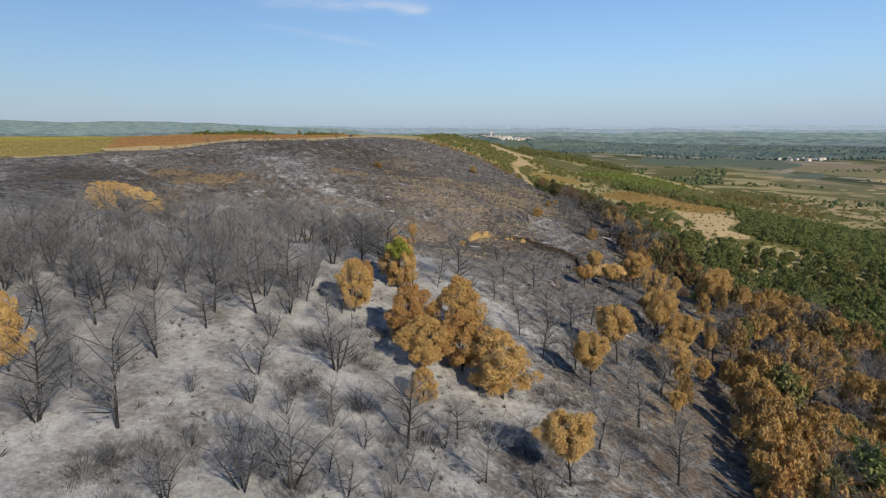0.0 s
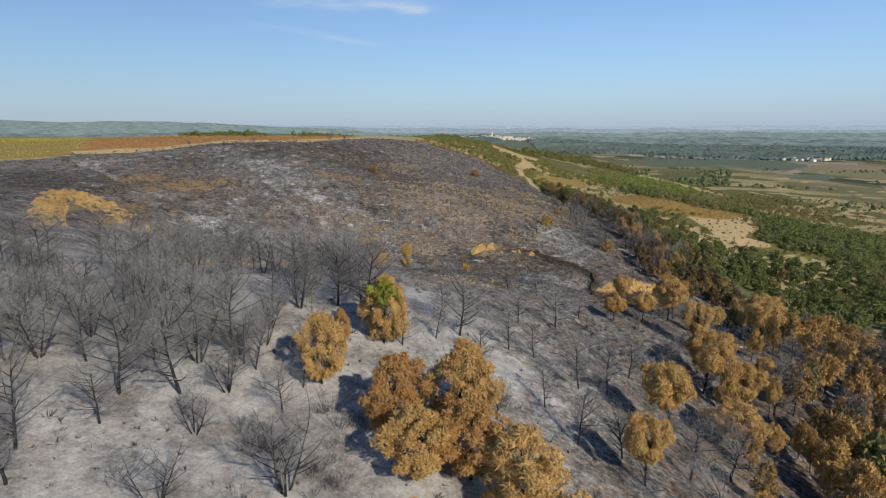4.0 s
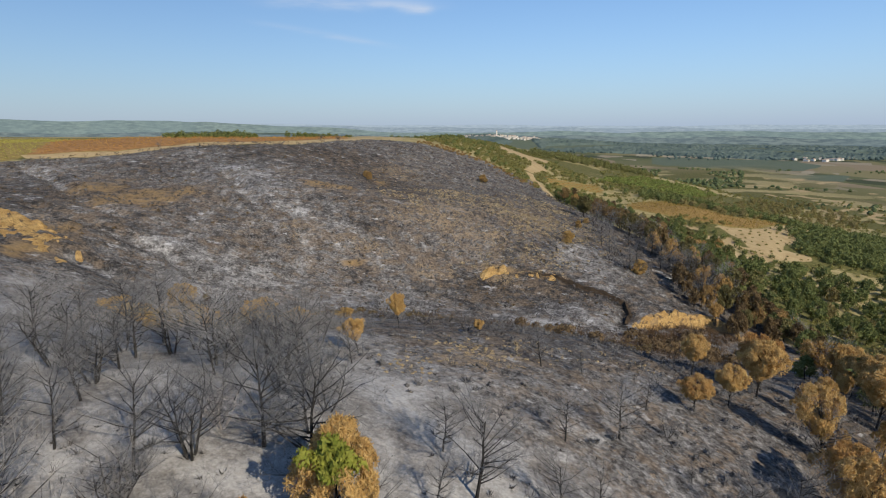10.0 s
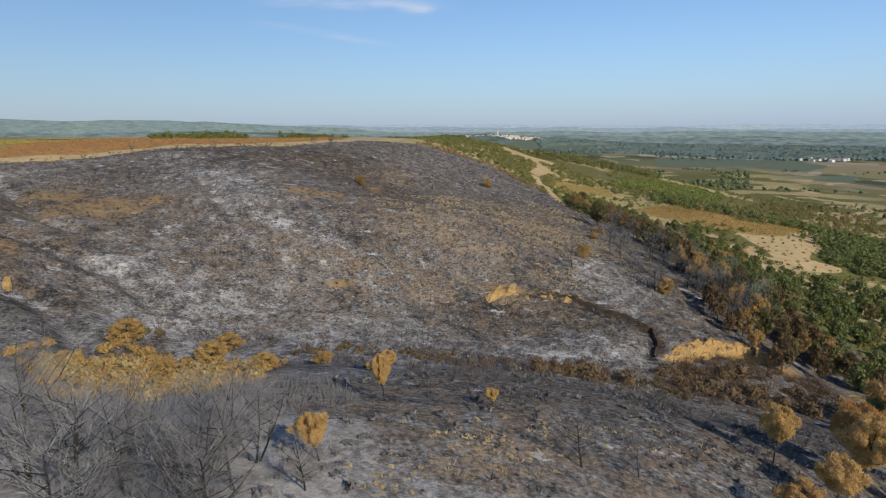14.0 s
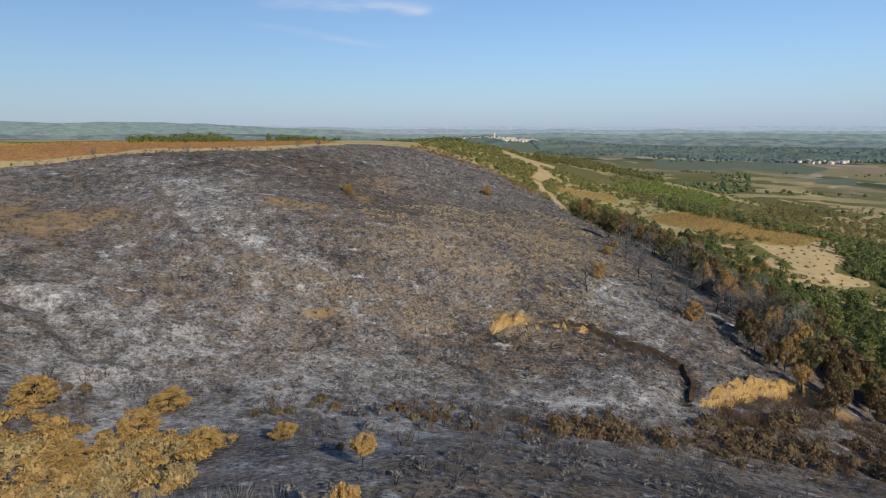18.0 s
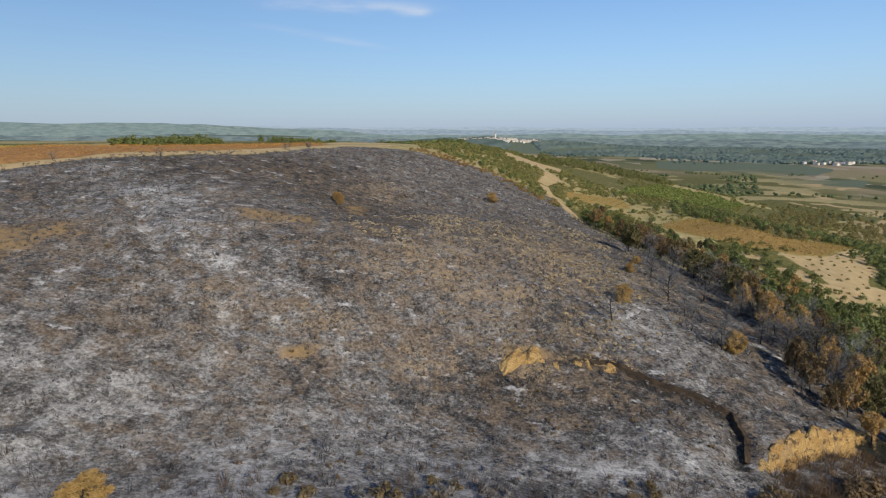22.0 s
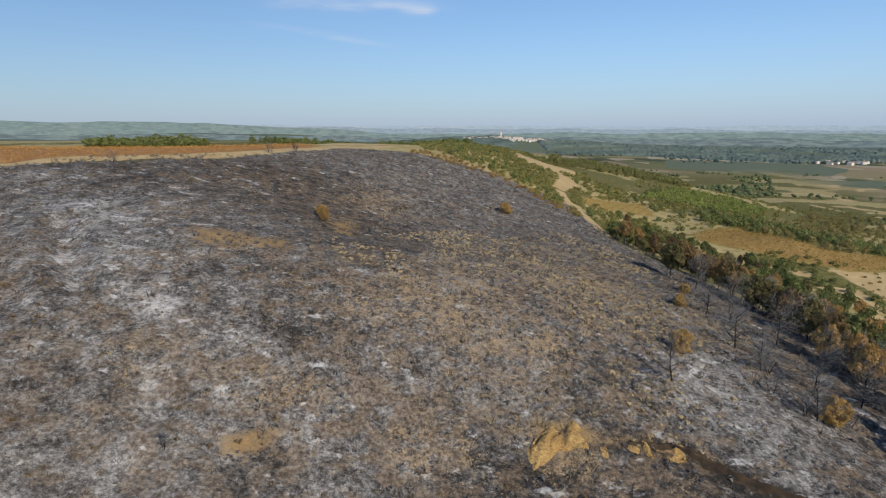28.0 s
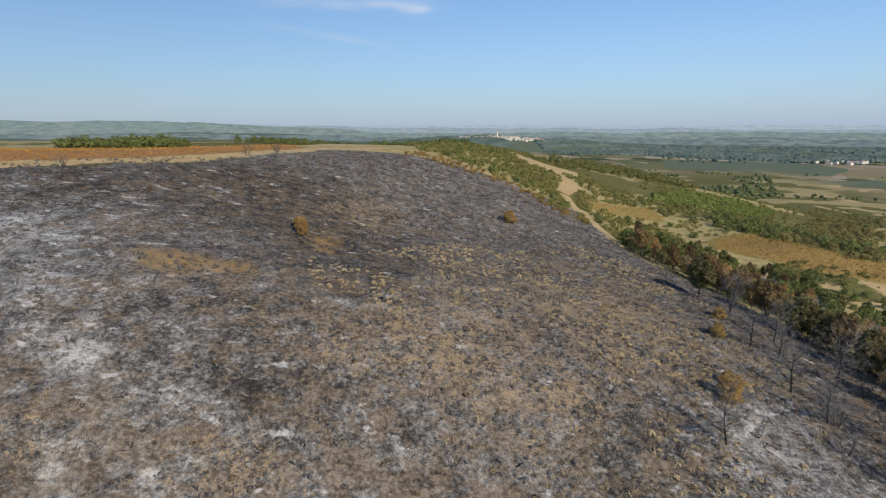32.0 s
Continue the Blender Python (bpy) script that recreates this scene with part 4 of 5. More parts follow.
    scorched_far.append(tree_thing("scorched_pine", wood, (cv, cf), BARK, RUSSET, "scorched pine with dried orange-brown needles and black trunk", "tree"))
young = []
for s, low in ((71, 0.08), (72, 0.12), (73, 0.05)):
    wood, cv, cf = pine(s, low, 28, 40, 0.14, 0.080, POINTED, 0.25, 0, 0.34, 3)
    young.append(tree_thing("young_scorched_pine", wood, (cv, cf), BARK, SCORCH, "young pointed pine with scorched orange needles in a dense stand", "tree"))
wood, cv, cf = pine(36, 0.12, 104, 290, 0.10, 0.030, ROUND, 0.25, 40, 0.22)
half_green = tree_thing("half_scorched_pine", wood, (cv, cf), BARK, SCORCH, "scorched golden pine with a living yellow-green top", "tree")
g = np.random.default_rng(37)
top_lobes = np.array((0.03, -0.20, 0.80)) + g.normal(size=(16, 3)) * (0.09, 0.07, 0.075)
gv, gf = sprays(g, top_lobes, g.uniform(0.07, 0.12, 16), np.tile((0.1, -0.6, 0.4), (16, 1)), 110, 0.042, 0.7)
part("living_crown", mesh_of("living_crown", gv.tolist(), gf.tolist(), FRESH), half_green, "yellow-green living needles")
gold_oaks = []
for s, low in ((41, 0.10), (42, 0.06), (43, 0.12)):
    wood, cv, cf = pine(s, low, 70, 120, 0.115, 0.050, (0.8, 1.0, 1.0, 0.85, 0.45), 0.3, 16, 0.3)
    gold_oaks.append(tree_thing("scorched_oak", wood, (cv, cf), BARK, GOLD, "low oak with dried golden leaves beside the gully", "tree"))
green_pines = []
for s, low, outline in ((51, 0.16, ROUND), (52, 0.14, ROUND), (53, 0.24, FLAT_TOP)):
    wood, cv, cf = pine(s, low, 34, 40, 0.145, 0.088, outline, 0.3, 0, 0.40, 4)
    green_pines.append(tree_thing("green_pine", wood, (cv, cf), BARK, PINE, "living green pine on the unburnt slope", "tree"))
singed = []
for s, low in ((61, 0.28), (62, 0.34)):
    wood, cv, cf = pine(s, low, 36, 38, 0.135, 0.085, ROUND, 0.4, 14, 0.36, 8)
    singed.append(tree_thing("singed_pine", wood, (cv, cf), BARK, SINGED, "singed pine with dark brown needles at the burn's edge", "tree"))

edge_pines = []
for s, low, outline in ((81, 0.22, ROUND), (82, 0.30, FLAT_TOP)):
    wood, cv, cf = pine(s, low, 60, 60, 0.12, 0.07, outline, 0.35, 16)
    edge_pines.append(tree_thing("dark_pine", wood, (cv, cf), BARK, DUSKY, "broad dark olive-brown pine singed along the burn's edge", "tree"))
for models, share in ((scorched_far, 0.66), (young, 0.60), (green_pines, 0.86), (singed, 0.64)):
    for ob in models:
        ob["slender"] = share
MODELS = dead_pines + dead_oaks + scorched + scorched_far + young + [half_green] + gold_oaks + green_pines + singed + edge_pines
for x, y, h in DEAD_PINES + SLOPE_DEAD:
    tagged(plant(dead_pines, x, y, h, FOREST), group="burnt pines")
for x, y, h in DEAD_OAKS + [(-77, 271, 3.0), (-53, 312, 3.4), (-47, 320, 3.0), (-99, 260, 2.6), (-20, 256, 2.0), (-30, 190, 2.2), (-4, 186, 2.6), (8, 180, 2.4), (24, 184, 2.6), (-14, 172, 2.5)]:
    tagged(plant(dead_oaks, x, y, h, FOREST), group="burnt oaks")
for x, y, h, w in SCORCHED:
    full, bare_foot = [scorched[i] for i in (0, 1, 3)], [scorched[i] for i in (2, 4)]
    kinds = [half_green] if math.hypot(x + 5.6, y - 77.2) < 1 else full if x < 8 and y < 75 else bare_foot
    tree = tagged(plant(kinds, x, y, h, FOREST, wide=w), group="scorched pines")
    if kinds[0] is half_green:
        tree.matrix_basis = pose(x, y, ground_at(x, y) - 0.05) @ Matrix.Diagonal((w, w, h, 1))
for x, y, h, w in OAKS_GOLD + SLOPE_GOLD:
    tagged(plant(gold_oaks, x, y, h * 0.64, FOREST, wide=w * 0.9), group="scorched oaks")


def scatter(outline, count, gap, rng, keep=None):
    """Places at random inside an outline, no closer than gap."""
    xs, ys = [p[0] for p in outline], [p[1] for p in outline]
    cells, out = {}, []
    for _ in range(count * 30):
        if len(out) >= count:
            break
        x, y = rng.uniform(min(xs), max(xs)), rng.uniform(min(ys), max(ys))
        if not inside(np.array([x]), np.array([y]), outline)[0] or (keep and not keep(x, y)):
            continue
        key = (int(x // gap), int(y // gap))
        if any((x - a) ** 2 + (y - b) ** 2 < gap * gap for i in (-1, 0, 1) for j in (-1, 0, 1) for a, b in cells.get((key[0] + i, key[1] + j), ())):
            continue
        cells.setdefault(key, []).append((x, y))
        out.append((x, y))
    return out


BURNT_WOOD = [(-72, 60), (-40, 60), (-30, 66), (-16, 68), (-10, 90), (-9, 104), (-18, 108), (-34, 104), (-48, 95), (-66, 80)]
SCORCHED_WOOD = [(34, 44), (46, 40), (80, 60), (94, 110), (90, 165), (74, 168), (64, 134), (50, 100), (42, 78), (36, 62)]
GREEN_WOOD = [(94, 80), (94, 165), (86, 212), (76, 246), (92, 262), (112, 282), (140, 290), (168, 300), (205, 320), (250, 250), (230, 130), (150, 70)]
ash_oak = tree_thing("ash_white_oak", dead_tree(26, 5, 0.5, 7, 3), None, ASHEN, None, "fallen-apart burnt oak with branches bleached white by ash", "tree")
ash_oak.matrix_basis = pose(-14.4, 85.0, ground_at(-14.4, 85.0) - 0.05, 0, 0, 40) @ Matrix.Diagonal((5.2, 5.2, 3.6, 1))
for ob in ash_oak.children:
    if ob.name.startswith("bare_crown"):
        ob.data.materials[0] = ASHEN
for x, y in scatter(BURNT_WOOD, 118, 2.5, FOREST, lambda x, y: not (-25 < x < -6 and 78 < y < 106) or FOREST.random() < 0.25):
    tagged(plant(dead_pines if FOREST.random() < 0.5 else dead_oaks, x, y, FOREST.uniform(4.4, 7.0), FOREST), group="burnt pines")
for x, y in scatter([(-62, 40), (-34, 38), (-24, 46), (-14, 58), (-13, 72), (-40, 66), (-66, 66)], 26, 3.6, FOREST):
    tagged(plant(dead_pines if FOREST.random() < 0.4 else dead_oaks, x, y, FOREST.uniform(3.5, 6.2), FOREST), group="burnt pines")
for x, y in scatter([(-21, 38), (2, 37), (12, 43), (6, 48), (-6, 52), (-17, 48)], 17, 2.4, FOREST):
    tagged(plant(dead_oaks, x, y, FOREST.uniform(2.0, 3.6), FOREST), group="burnt oaks")
for x, y in scatter([(26, 60), (34, 56), (44, 78), (52, 100), (64, 130), (54, 134), (40, 110), (30, 84)], 17, 5.6, FOREST):
    tagged(plant([scorched[2], scorched[4]] + scorched_far[:2], x, y, FOREST.uniform(4.0, 6.4), FOREST, wide=FOREST.uniform(2.2, 3.4)), group="scorched pines")
for x, y in scatter(SCORCHED_WOOD, 180, 2.9, FOREST, lambda x, y: value_noise(np.array([x]), np.array([y]), 13, 18)[0] > -0.45):
    k = FOREST.random()
    tagged(plant(scorched_far if k < 0.64 else singed if k < 0.80 else dead_pines if k < 0.93 else green_pines, x, y, FOREST.uniform(5.0, 8.6), FOREST), group="scorched pines")
for x, y in scatter([(31, 49), (35, 60), (41, 68), (48, 75), (58, 82), (70, 82), (64, 62), (52, 46), (40, 42)], 150, 1.9, FOREST, lambda x, y: value_noise(np.array([x]), np.array([y]), 8, 17)[0] > -0.55):
    tagged(plant(young if FOREST.random() < 0.90 else green_pines, x, y, FOREST.uniform(3.6, 6.4), FOREST), group="young scorched pines")
for x, y in scatter(GREEN_WOOD, 170, 4.6, FOREST, lambda x, y: x < 0.74 * y + 22 and not (x > 100 and y > 268 + 0.10 * (x - 100))):
    tagged(plant(green_pines, x, y, FOREST.uniform(4.6, 7.4), FOREST), group="green pines")
for x, y in scatter([(72, 258), (82, 296), (98, 314), (122, 298), (114, 274), (90, 240)], 44, 3.6, FOREST):
    tagged(plant(green_pines if FOREST.random() < 0.72 else scorched_far, x, y, FOREST.uniform(4.0, 7.0), FOREST), group="pines along the burn's edge")
for x, y in scatter([(44, 206), (58, 196), (70, 206), (66, 240), (56, 246), (50, 226)], 10, 4.5, FOREST):
    tagged(plant(dead_oaks, x, y, FOREST.uniform(3.0, 4.6), FOREST), group="burnt oaks")
BURN_FRINGE = [(50, 326), (52, 302), (59, 286), (66, 272), (67, 250), (80, 212), (90, 172), (98, 172), (92, 212), (82, 248), (80, 275), (72, 300), (58, 325)]
for x, y in scatter(BURN_FRINGE, 95, 3.2, FOREST):
    k = FOREST.random()
    tagged(plant(singed if k < 0.42 else scorched_far if k < 0.58 else green_pines if k < 0.84 else dead_pines, x, y, FOREST.uniform(3.8, 6.8), FOREST), group="pines along the burn's edge")
for x, y in scatter([(64, 192), (78, 184), (90, 190), (80, 225), (74, 262), (66, 270), (64, 240)], 46, 3.4, FOREST):
    k = FOREST.random()
    tagged(plant(singed if k < 0.45 else dead_pines if k < 0.75 else scorched_far, x, y, FOREST.uniform(5.0, 8.0), FOREST), group="pines along the burn's edge")
for x, y, h, w in EDGE_PINES:
    tagged(plant(edge_pines, x, y, h * FOREST.uniform(0.72, 0.92), FOREST, wide=w * FOREST.uniform(0.72, 0.95)), group="pines along the burn's edge")
LOWER_SLOPE = [(54, 326), (62, 304), (80, 282), (108, 296), (112, 330), (84, 352), (66, 352)]
for x, y in scatter(LOWER_SLOPE, 80, 3.4, FOREST):
    tagged(plant(green_pines if FOREST.random() < 0.7 else singed, x, y, FOREST.uniform(3.0, 6.0), FOREST), group="green pines")
for ob in MODELS:
    for o in (*ob.children_recursive, ob):
        bpy.data.objects.remove(o)


# ---- clay banks ----
def clay_material():
    s = Shader("ochre_clay", 0.95, 0.1)
    layers, lumps, fine = s.noise(0.55, 4.0, 0.6, (0.5, 0.5, 3.0)), s.noise(0.8, 5.0, 0.65), s.noise(4.5, 4.0, 0.7)
    c = s.mix(s.band(layers, 0.35, 0.65), (0.68, 0.46, 0.185), (0.50, 0.31, 0.115))
    c = s.mix(s.calc("MULTIPLY", s.band(fine, 0.45, 0.62), 0.6), c, (0.20, 0.105, 0.04))
    c = s.mix(s.band(lumps, 0.55, 0.64), c, (0.16, 0.11, 0.07))
    s.bump(s.calc("ADD", lumps, fine), 1.0, 0.5)
    return s.color(c)


CLAY = clay_material()


def clay_bank(line, below, above, relief, label, lump=1.9):
    """A fluted cut of bare clay that lies along a line across the slope."""
    xs = np.arange(line[0][0], line[-1][0], 0.35)
    lip = np.interp(xs, [p[0] for p in line], [p[1] for p in line])
    vs = np.arange(-below, above, 0.3)
    x, v = np.meshgrid(xs, vs)
    rag = value_noise(x, v * 0, 3.1, 3) * 0.8 + value_noise(x, v * 0, 1.1, 4) * 0.4
    y = np.interp(x, xs, lip) + v + rag
    u = (x - xs[0]) / (xs[-1] - xs[0])
    s = (v + below) / (below + above)
    cover = np.sin(np.pi * np.clip(u, 0, 1)) ** 0.4 * np.sin(np.pi * np.clip(s, 0, 1)) ** 0.35
    cover = cover * (0.5 + 0.5 * smooth(value_noise(x, v, lump, 12) + 0.5 * value_noise(x, v, 0.42 * lump, 13), -0.55, 0.1))
    flute = value_noise(x, v * 0.25, 1.5, 8) * 0.7 + value_noise(x, v * 0.6, 0.7, 9) * 0.5 + value_noise(x, v, 2.6, 10) * 0.6
    z = height(x.ravel(), y.ravel()).reshape(x.shape) - 0.35 + cover * (0.5 + relief * (0.45 + flute))
    ny, nx = x.shape
    i = np.arange(nx * ny).reshape(ny, nx)
    faces = np.stack([i[:-1, :-1], i[:-1, 1:], i[1:, 1:], i[1:, :-1]], -1).reshape(-1, 4).tolist()
    return tagged(new("clay_bank", mesh_of("clay_bank", np.stack([x.ravel(), y.ravel(), z.ravel()], 1).tolist(), faces, CLAY)), label, "bank", kind="structure")


clay_bank(BANK, 2.9, 0.9, 0.75, "eroded bank of bare ochre clay above the gully")
clay_bank([(8.8, 198.8), (12.5, 201.6), (16.0, 202.8), (19.8, 200.6)], 3.5, 0.8, 0.7, "small eroded scarp of ochre clay on the burnt slope")
clay_bank([(21.0, 200.2), (24.6, 202.0), (30.0, 201.0)], 2.0, 0.6, 0.55, "thin ochre scarp at the head of the erosion ditch")
clay_bank([(76, 178), (82, 182), (90, 181)], 2.6, 0.9, 0.6, "small cut of bare ochre clay under the pines")
clay_bank([(-95, 168), (-91, 163), (-86, 154), (-77, 138), (-68, 121)], 9.0, 5.0, 1.1, "long bright ochre clay cut in the burnt slope", 6.0)
clay_bank([(-93, 167), (-86, 166), (-78, 163), (-70, 158), (-66, 154)], 9.0, 4.0, 1.2, "broad fluted face of bright ochre clay", 6.0)


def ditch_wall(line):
    """A narrow washed-out gully: floor coloured dark for the shade in the cut, and a broken earth wall with a ragged
    lip along its far side.
    """
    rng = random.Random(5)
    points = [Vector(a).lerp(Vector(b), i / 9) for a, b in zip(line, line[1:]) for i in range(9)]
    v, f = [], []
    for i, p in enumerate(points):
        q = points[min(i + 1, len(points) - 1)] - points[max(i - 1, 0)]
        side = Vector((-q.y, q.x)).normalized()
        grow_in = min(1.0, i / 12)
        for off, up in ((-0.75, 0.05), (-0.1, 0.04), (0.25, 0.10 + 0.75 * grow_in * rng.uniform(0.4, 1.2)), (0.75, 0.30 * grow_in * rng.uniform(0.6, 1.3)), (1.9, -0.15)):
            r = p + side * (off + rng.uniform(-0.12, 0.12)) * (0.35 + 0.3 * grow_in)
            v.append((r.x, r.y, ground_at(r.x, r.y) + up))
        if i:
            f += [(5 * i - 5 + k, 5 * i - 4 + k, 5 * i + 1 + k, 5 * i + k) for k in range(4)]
    return tagged(new("erosion_ditch", mesh_of("erosion_ditch", v, f, SHADED_EARTH)), "narrow washed-out ditch across the burnt slope, its shade painted as dark earth", "ditch", kind="structure")


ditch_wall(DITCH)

# ---- low growth ----
def tufts(name, places, material, blades, tall, lean, width, rng, label, category, foot=0.35):
    """Scrub or grass as one mass of stems."""
    xs, ys = np.array([p[0] for p in places]), np.array([p[1] for p in places])
    zs = height(xs, ys)
    v, f = [], []
    for x, y, z in zip(xs, ys, zs):
        size = rng.uniform(0.6, 1.5)
        for _ in range(blades):
            a = rng.uniform(0, 2 * math.pi)
            h = rng.uniform(*tall) * size
            o = rng.uniform(0.0, foot) * size
            px, py = x + math.cos(a) * o, y + math.sin(a) * o
            b = rng.uniform(0, 2 * math.pi)
            wx, wy = math.cos(b) * width * size, math.sin(b) * width * size
            out = rng.uniform(*lean) * h
            n = len(v)
            v += [(px - wx, py - wy, z - 0.05), (px + wx, py + wy, z - 0.05), (px + math.cos(a) * out, py + math.sin(a) * out, z + h)]
            f.append((n, n + 1, n + 2))
    return tagged(new(name, mesh_of(name, v, f, material)), label, category, kind="stuff")


def bushes(name, places, material, rng, size, leaves, leaf, label, category, clumps=4, tall=0.7):
    """Leafy bushes as one mass: a few lobes of leaf sprays each."""
    g = np.random.default_rng(rng.randrange(10 ** 6))
    p = np.array(places, float)
    r = g.uniform(*size, len(p))
    base = np.stack([p[:, 0], p[:, 1], height(p[:, 0], p[:, 1])], 1)
    way = g.normal(size=(len(p), clumps, 3))
    way[:, :, 2] = np.abs(way[:, :, 2]) * 0.8 + 0.1
    way /= np.linalg.norm(way, axis=2, keepdims=True)
    off = way * (r[:, None] * g.uniform(0.2, 0.62, (len(p), clumps)))[:, :, None] * np.array((1, 1, tall * 1.2))
    centres = (base[:, None, :] + off + np.array((0, 0, 0.25)) * (r * tall)[:, None, None]).reshape(-1, 3)
    sizes = (r[:, None] * g.uniform(0.36, 0.62, (len(p), clumps))).ravel()
    v, f = sprays(g, centres, sizes, way.reshape(-1, 3) * 0.7, leaves * 5, sizes * 0.76 * math.sqrt(3 / max(leaves, 3)), max(0.5, min(1.1, tall)), 0.75, 0.3)
    return tagged(new(name, mesh_of(name, v.tolist(), f.tolist(), material)), label, category, kind="stuff")


HILL = [(-115, 150), (-60, 160), (0, 165), (48, 175), (74, 205), (72, 250), (60, 295), (46, 330), (10, 350), (-30, 345), (-60, 300), (-95, 262), (-130, 240)]
SPUR = [(-60, 34), (40, 34), (60, 90), (62, 130), (30, 140), (-20, 135), (-70, 140)]
GULLY = [(-50, 140), (-10, 140), (30, 150), (60, 158), (60, 176), (20, 174), (-10, 172), (-50, 160)]
GROWTH = random.Random(23)
hill_places = scatter(HILL, 2600, 1.3, GROWTH, lambda x, y: GROWTH.random() < 0.35 + 0.9 * max(0.0, value_noise(np.array([x]), np.array([y]), 7, 91)[0]))
def charred_bushes(name, places, size, rng, label):
    """Low burnt bushes: a ragged dark heart under a spray of stubs, as one mass."""
    xs, ys = np.array([p[0] for p in places]), np.array([p[1] for p in places])
    v, f = [], []
    for x, y, z in zip(xs, ys, height(xs, ys)):
        r = rng.uniform(*size) * rng.choice((0.5, 0.7, 1.0, 1.0, 1.3, 1.9))
        c = Vector((x, y, z - 0.03))
        for _ in range(16):
            d = random_way(rng, 0.75)
            d.z = abs(d.z)
            s = d.cross(random_way(rng)) * (0.03 + 0.035 * r)
            p = c + Vector((d.x, d.y, 0)) * r * rng.uniform(0.0, 0.6)
            n = len(v)
            v += [p - s, p + s, p + Vector((d.x * 0.9, d.y * 0.9, d.z)) * r * rng.uniform(0.6, 1.3)]
            f.append((n, n + 1, n + 2))
    return tagged(new(name, mesh_of(name, v, f, CHAR)), label, "scrub", kind="stuff")


charred_bushes("charred_heath", scatter(HILL, 6500, 0.8, GROWTH, lambda x, y: GROWTH.random() < 0.12 + 1.6 * max(0.0, value_noise(np.array([x]), np.array([y]), 5, 93)[0])), (0.2, 0.52), GROWTH, "small charred heath bushes dotted over the ash")
charred_bushes("charred_litter", scatter([(-34, 36), (34, 36), (44, 70), (40, 104), (4, 108), (-14, 96), (-34, 70)], 900, 0.9, GROWTH, lambda x, y: GROWTH.random() < 0.3 + value_noise(np.array([x]), np.array([y]), 5, 103)[0]), (0.15, 0.45), GROWTH, "burnt stubs and twigs strewn over pale ash")
charred_bushes("charred_gully", scatter(GULLY, 120, 1.8, GROWTH), (0.4, 0.9), GROWTH, "charred bushes crowding the gully")
# dark stubs added along the ditch to deepen its shade
ditch_places = [(a[0] + (c[0] - a[0]) * t + GROWTH.uniform(-0.9, 0.9), a[1] + (c[1] - a[1]) * t + GROWTH.uniform(-0.9, 0.9)) for a, c in zip(DITCH, DITCH[1:]) for t in [i / 14 for i in range(14)]]
charred_bushes("charred_ditch", ditch_places, (0.25, 0.55), GROWTH, "dark stubs added along the erosion ditch to stand in for its shade")
tufts("burnt_scrub", hill_places, BURNT, 20, (0.25, 0.85), (0.2, 0.9), 0.018, GROWTH, "charred heath bushes over grey ash on the hillside", "scrub", 0.55)
tufts("spur_scrub", scatter(SPUR, 1100, 0.9, GROWTH), BURNT, 12, (0.15, 0.6), (0.3, 1.0), 0.013, GROWTH, "low burnt stems in pale ash", "scrub", 0.4)
gully_places = scatter(GULLY, 430, 1.2, GROWTH, lambda x, y: value_noise(np.array([x]), np.array([y]), 9, 63)[0] > -0.35)
BRUSH_SPOTS = [(-14, 41), (-10.5, 38), (-24, 38), (-20, 40), (-4, 46), (-1, 47), (-6, 50), (-13, 52), (4, 50), (8, 48), (-8, 57), (-12, 60), (-7, 64), (-2, 70), (4, 73), (12, 60), (20, 58), (24, 66), (-20, 34), (2, 37), (14, 40)]
brush_places = [(x + GROWTH.gauss(0, 1.3), y + GROWTH.gauss(0, 1.3)) for x, y in BRUSH_SPOTS for _ in range(9)]
tufts("charred_brush", [(x + GROWTH.gauss(0, 1.1), y + GROWTH.gauss(0, 1.1)) for x, y in BRUSH_SPOTS for _ in range(7)], BURNT, 60, (0.3, 1.1), (0.3, 1.1), 0.013, GROWTH, "blackened brush round the foot of the trees", "scrub", 0.7)
tufts("bare_brush", brush_places, TWIGS, 46, (0.4, 1.25), (0.3, 1.0), 0.010, GROWTH, "low grey brush of bare burnt twigs on the ash", "scrub", 0.7)
tufts("gully_scrub", gully_places, BURNT, 22, (0.5, 1.3), (0.2, 0.7), 0.018, GROWTH, "dense burnt thicket along the gully", "scrub", 0.6)
brown_places = [p for p in gully_places if value_noise(np.array([p[0]]), np.array([p[1]]), 8, 61)[0] > 0.0]
bushes("brown_thicket", [p for p in brown_places if GROWTH.random() < 0.14], BRUSH, GROWTH, (0.6, 1.2), 7, 0.22, "scorched brown bushes along the gully", "scrub", 6)
tufts("scorched_scrub", brown_places, BROWN, 14, (0.4, 1.1), (0.2, 0.8), 0.03, GROWTH, "scorched brown thicket along the gully", "scrub", 0.6)
bank_foot = [(GROWTH.uniform(43, 80), 0.0) for _ in range(330)]
bank_foot = [(x, float(np.interp(x, *np.array(BANK).T)) - GROWTH.uniform(2.2, 13.0)) for x, _ in bank_foot]
tufts("bank_scrub", bank_foot, BROWN, 26, (0.5, 1.5), (0.2, 0.8), 0.022, GROWTH, "scorched brown brush at the foot of the clay bank", "scrub", 0.6)
GULLY_FLOOR = [(0, 150), (14, 156), (30, 160), (48, 164), (66, 164), (74, 172), (66, 182), (50, 178), (40, 172), (24, 168), (4, 164), (-10, 158)]
bushes("gully_thicket", scatter(GULLY_FLOOR, 56, 2.4, GROWTH, lambda x, y: x > 14 and value_noise(np.array([x]), np.array([y]), 7, 97)[0] > 0.0), BRUSH, GROWTH, (0.7, 2.2), 9, 0.3, "dark brown scorched thicket filling the gully", "scrub", 6, 0.9)
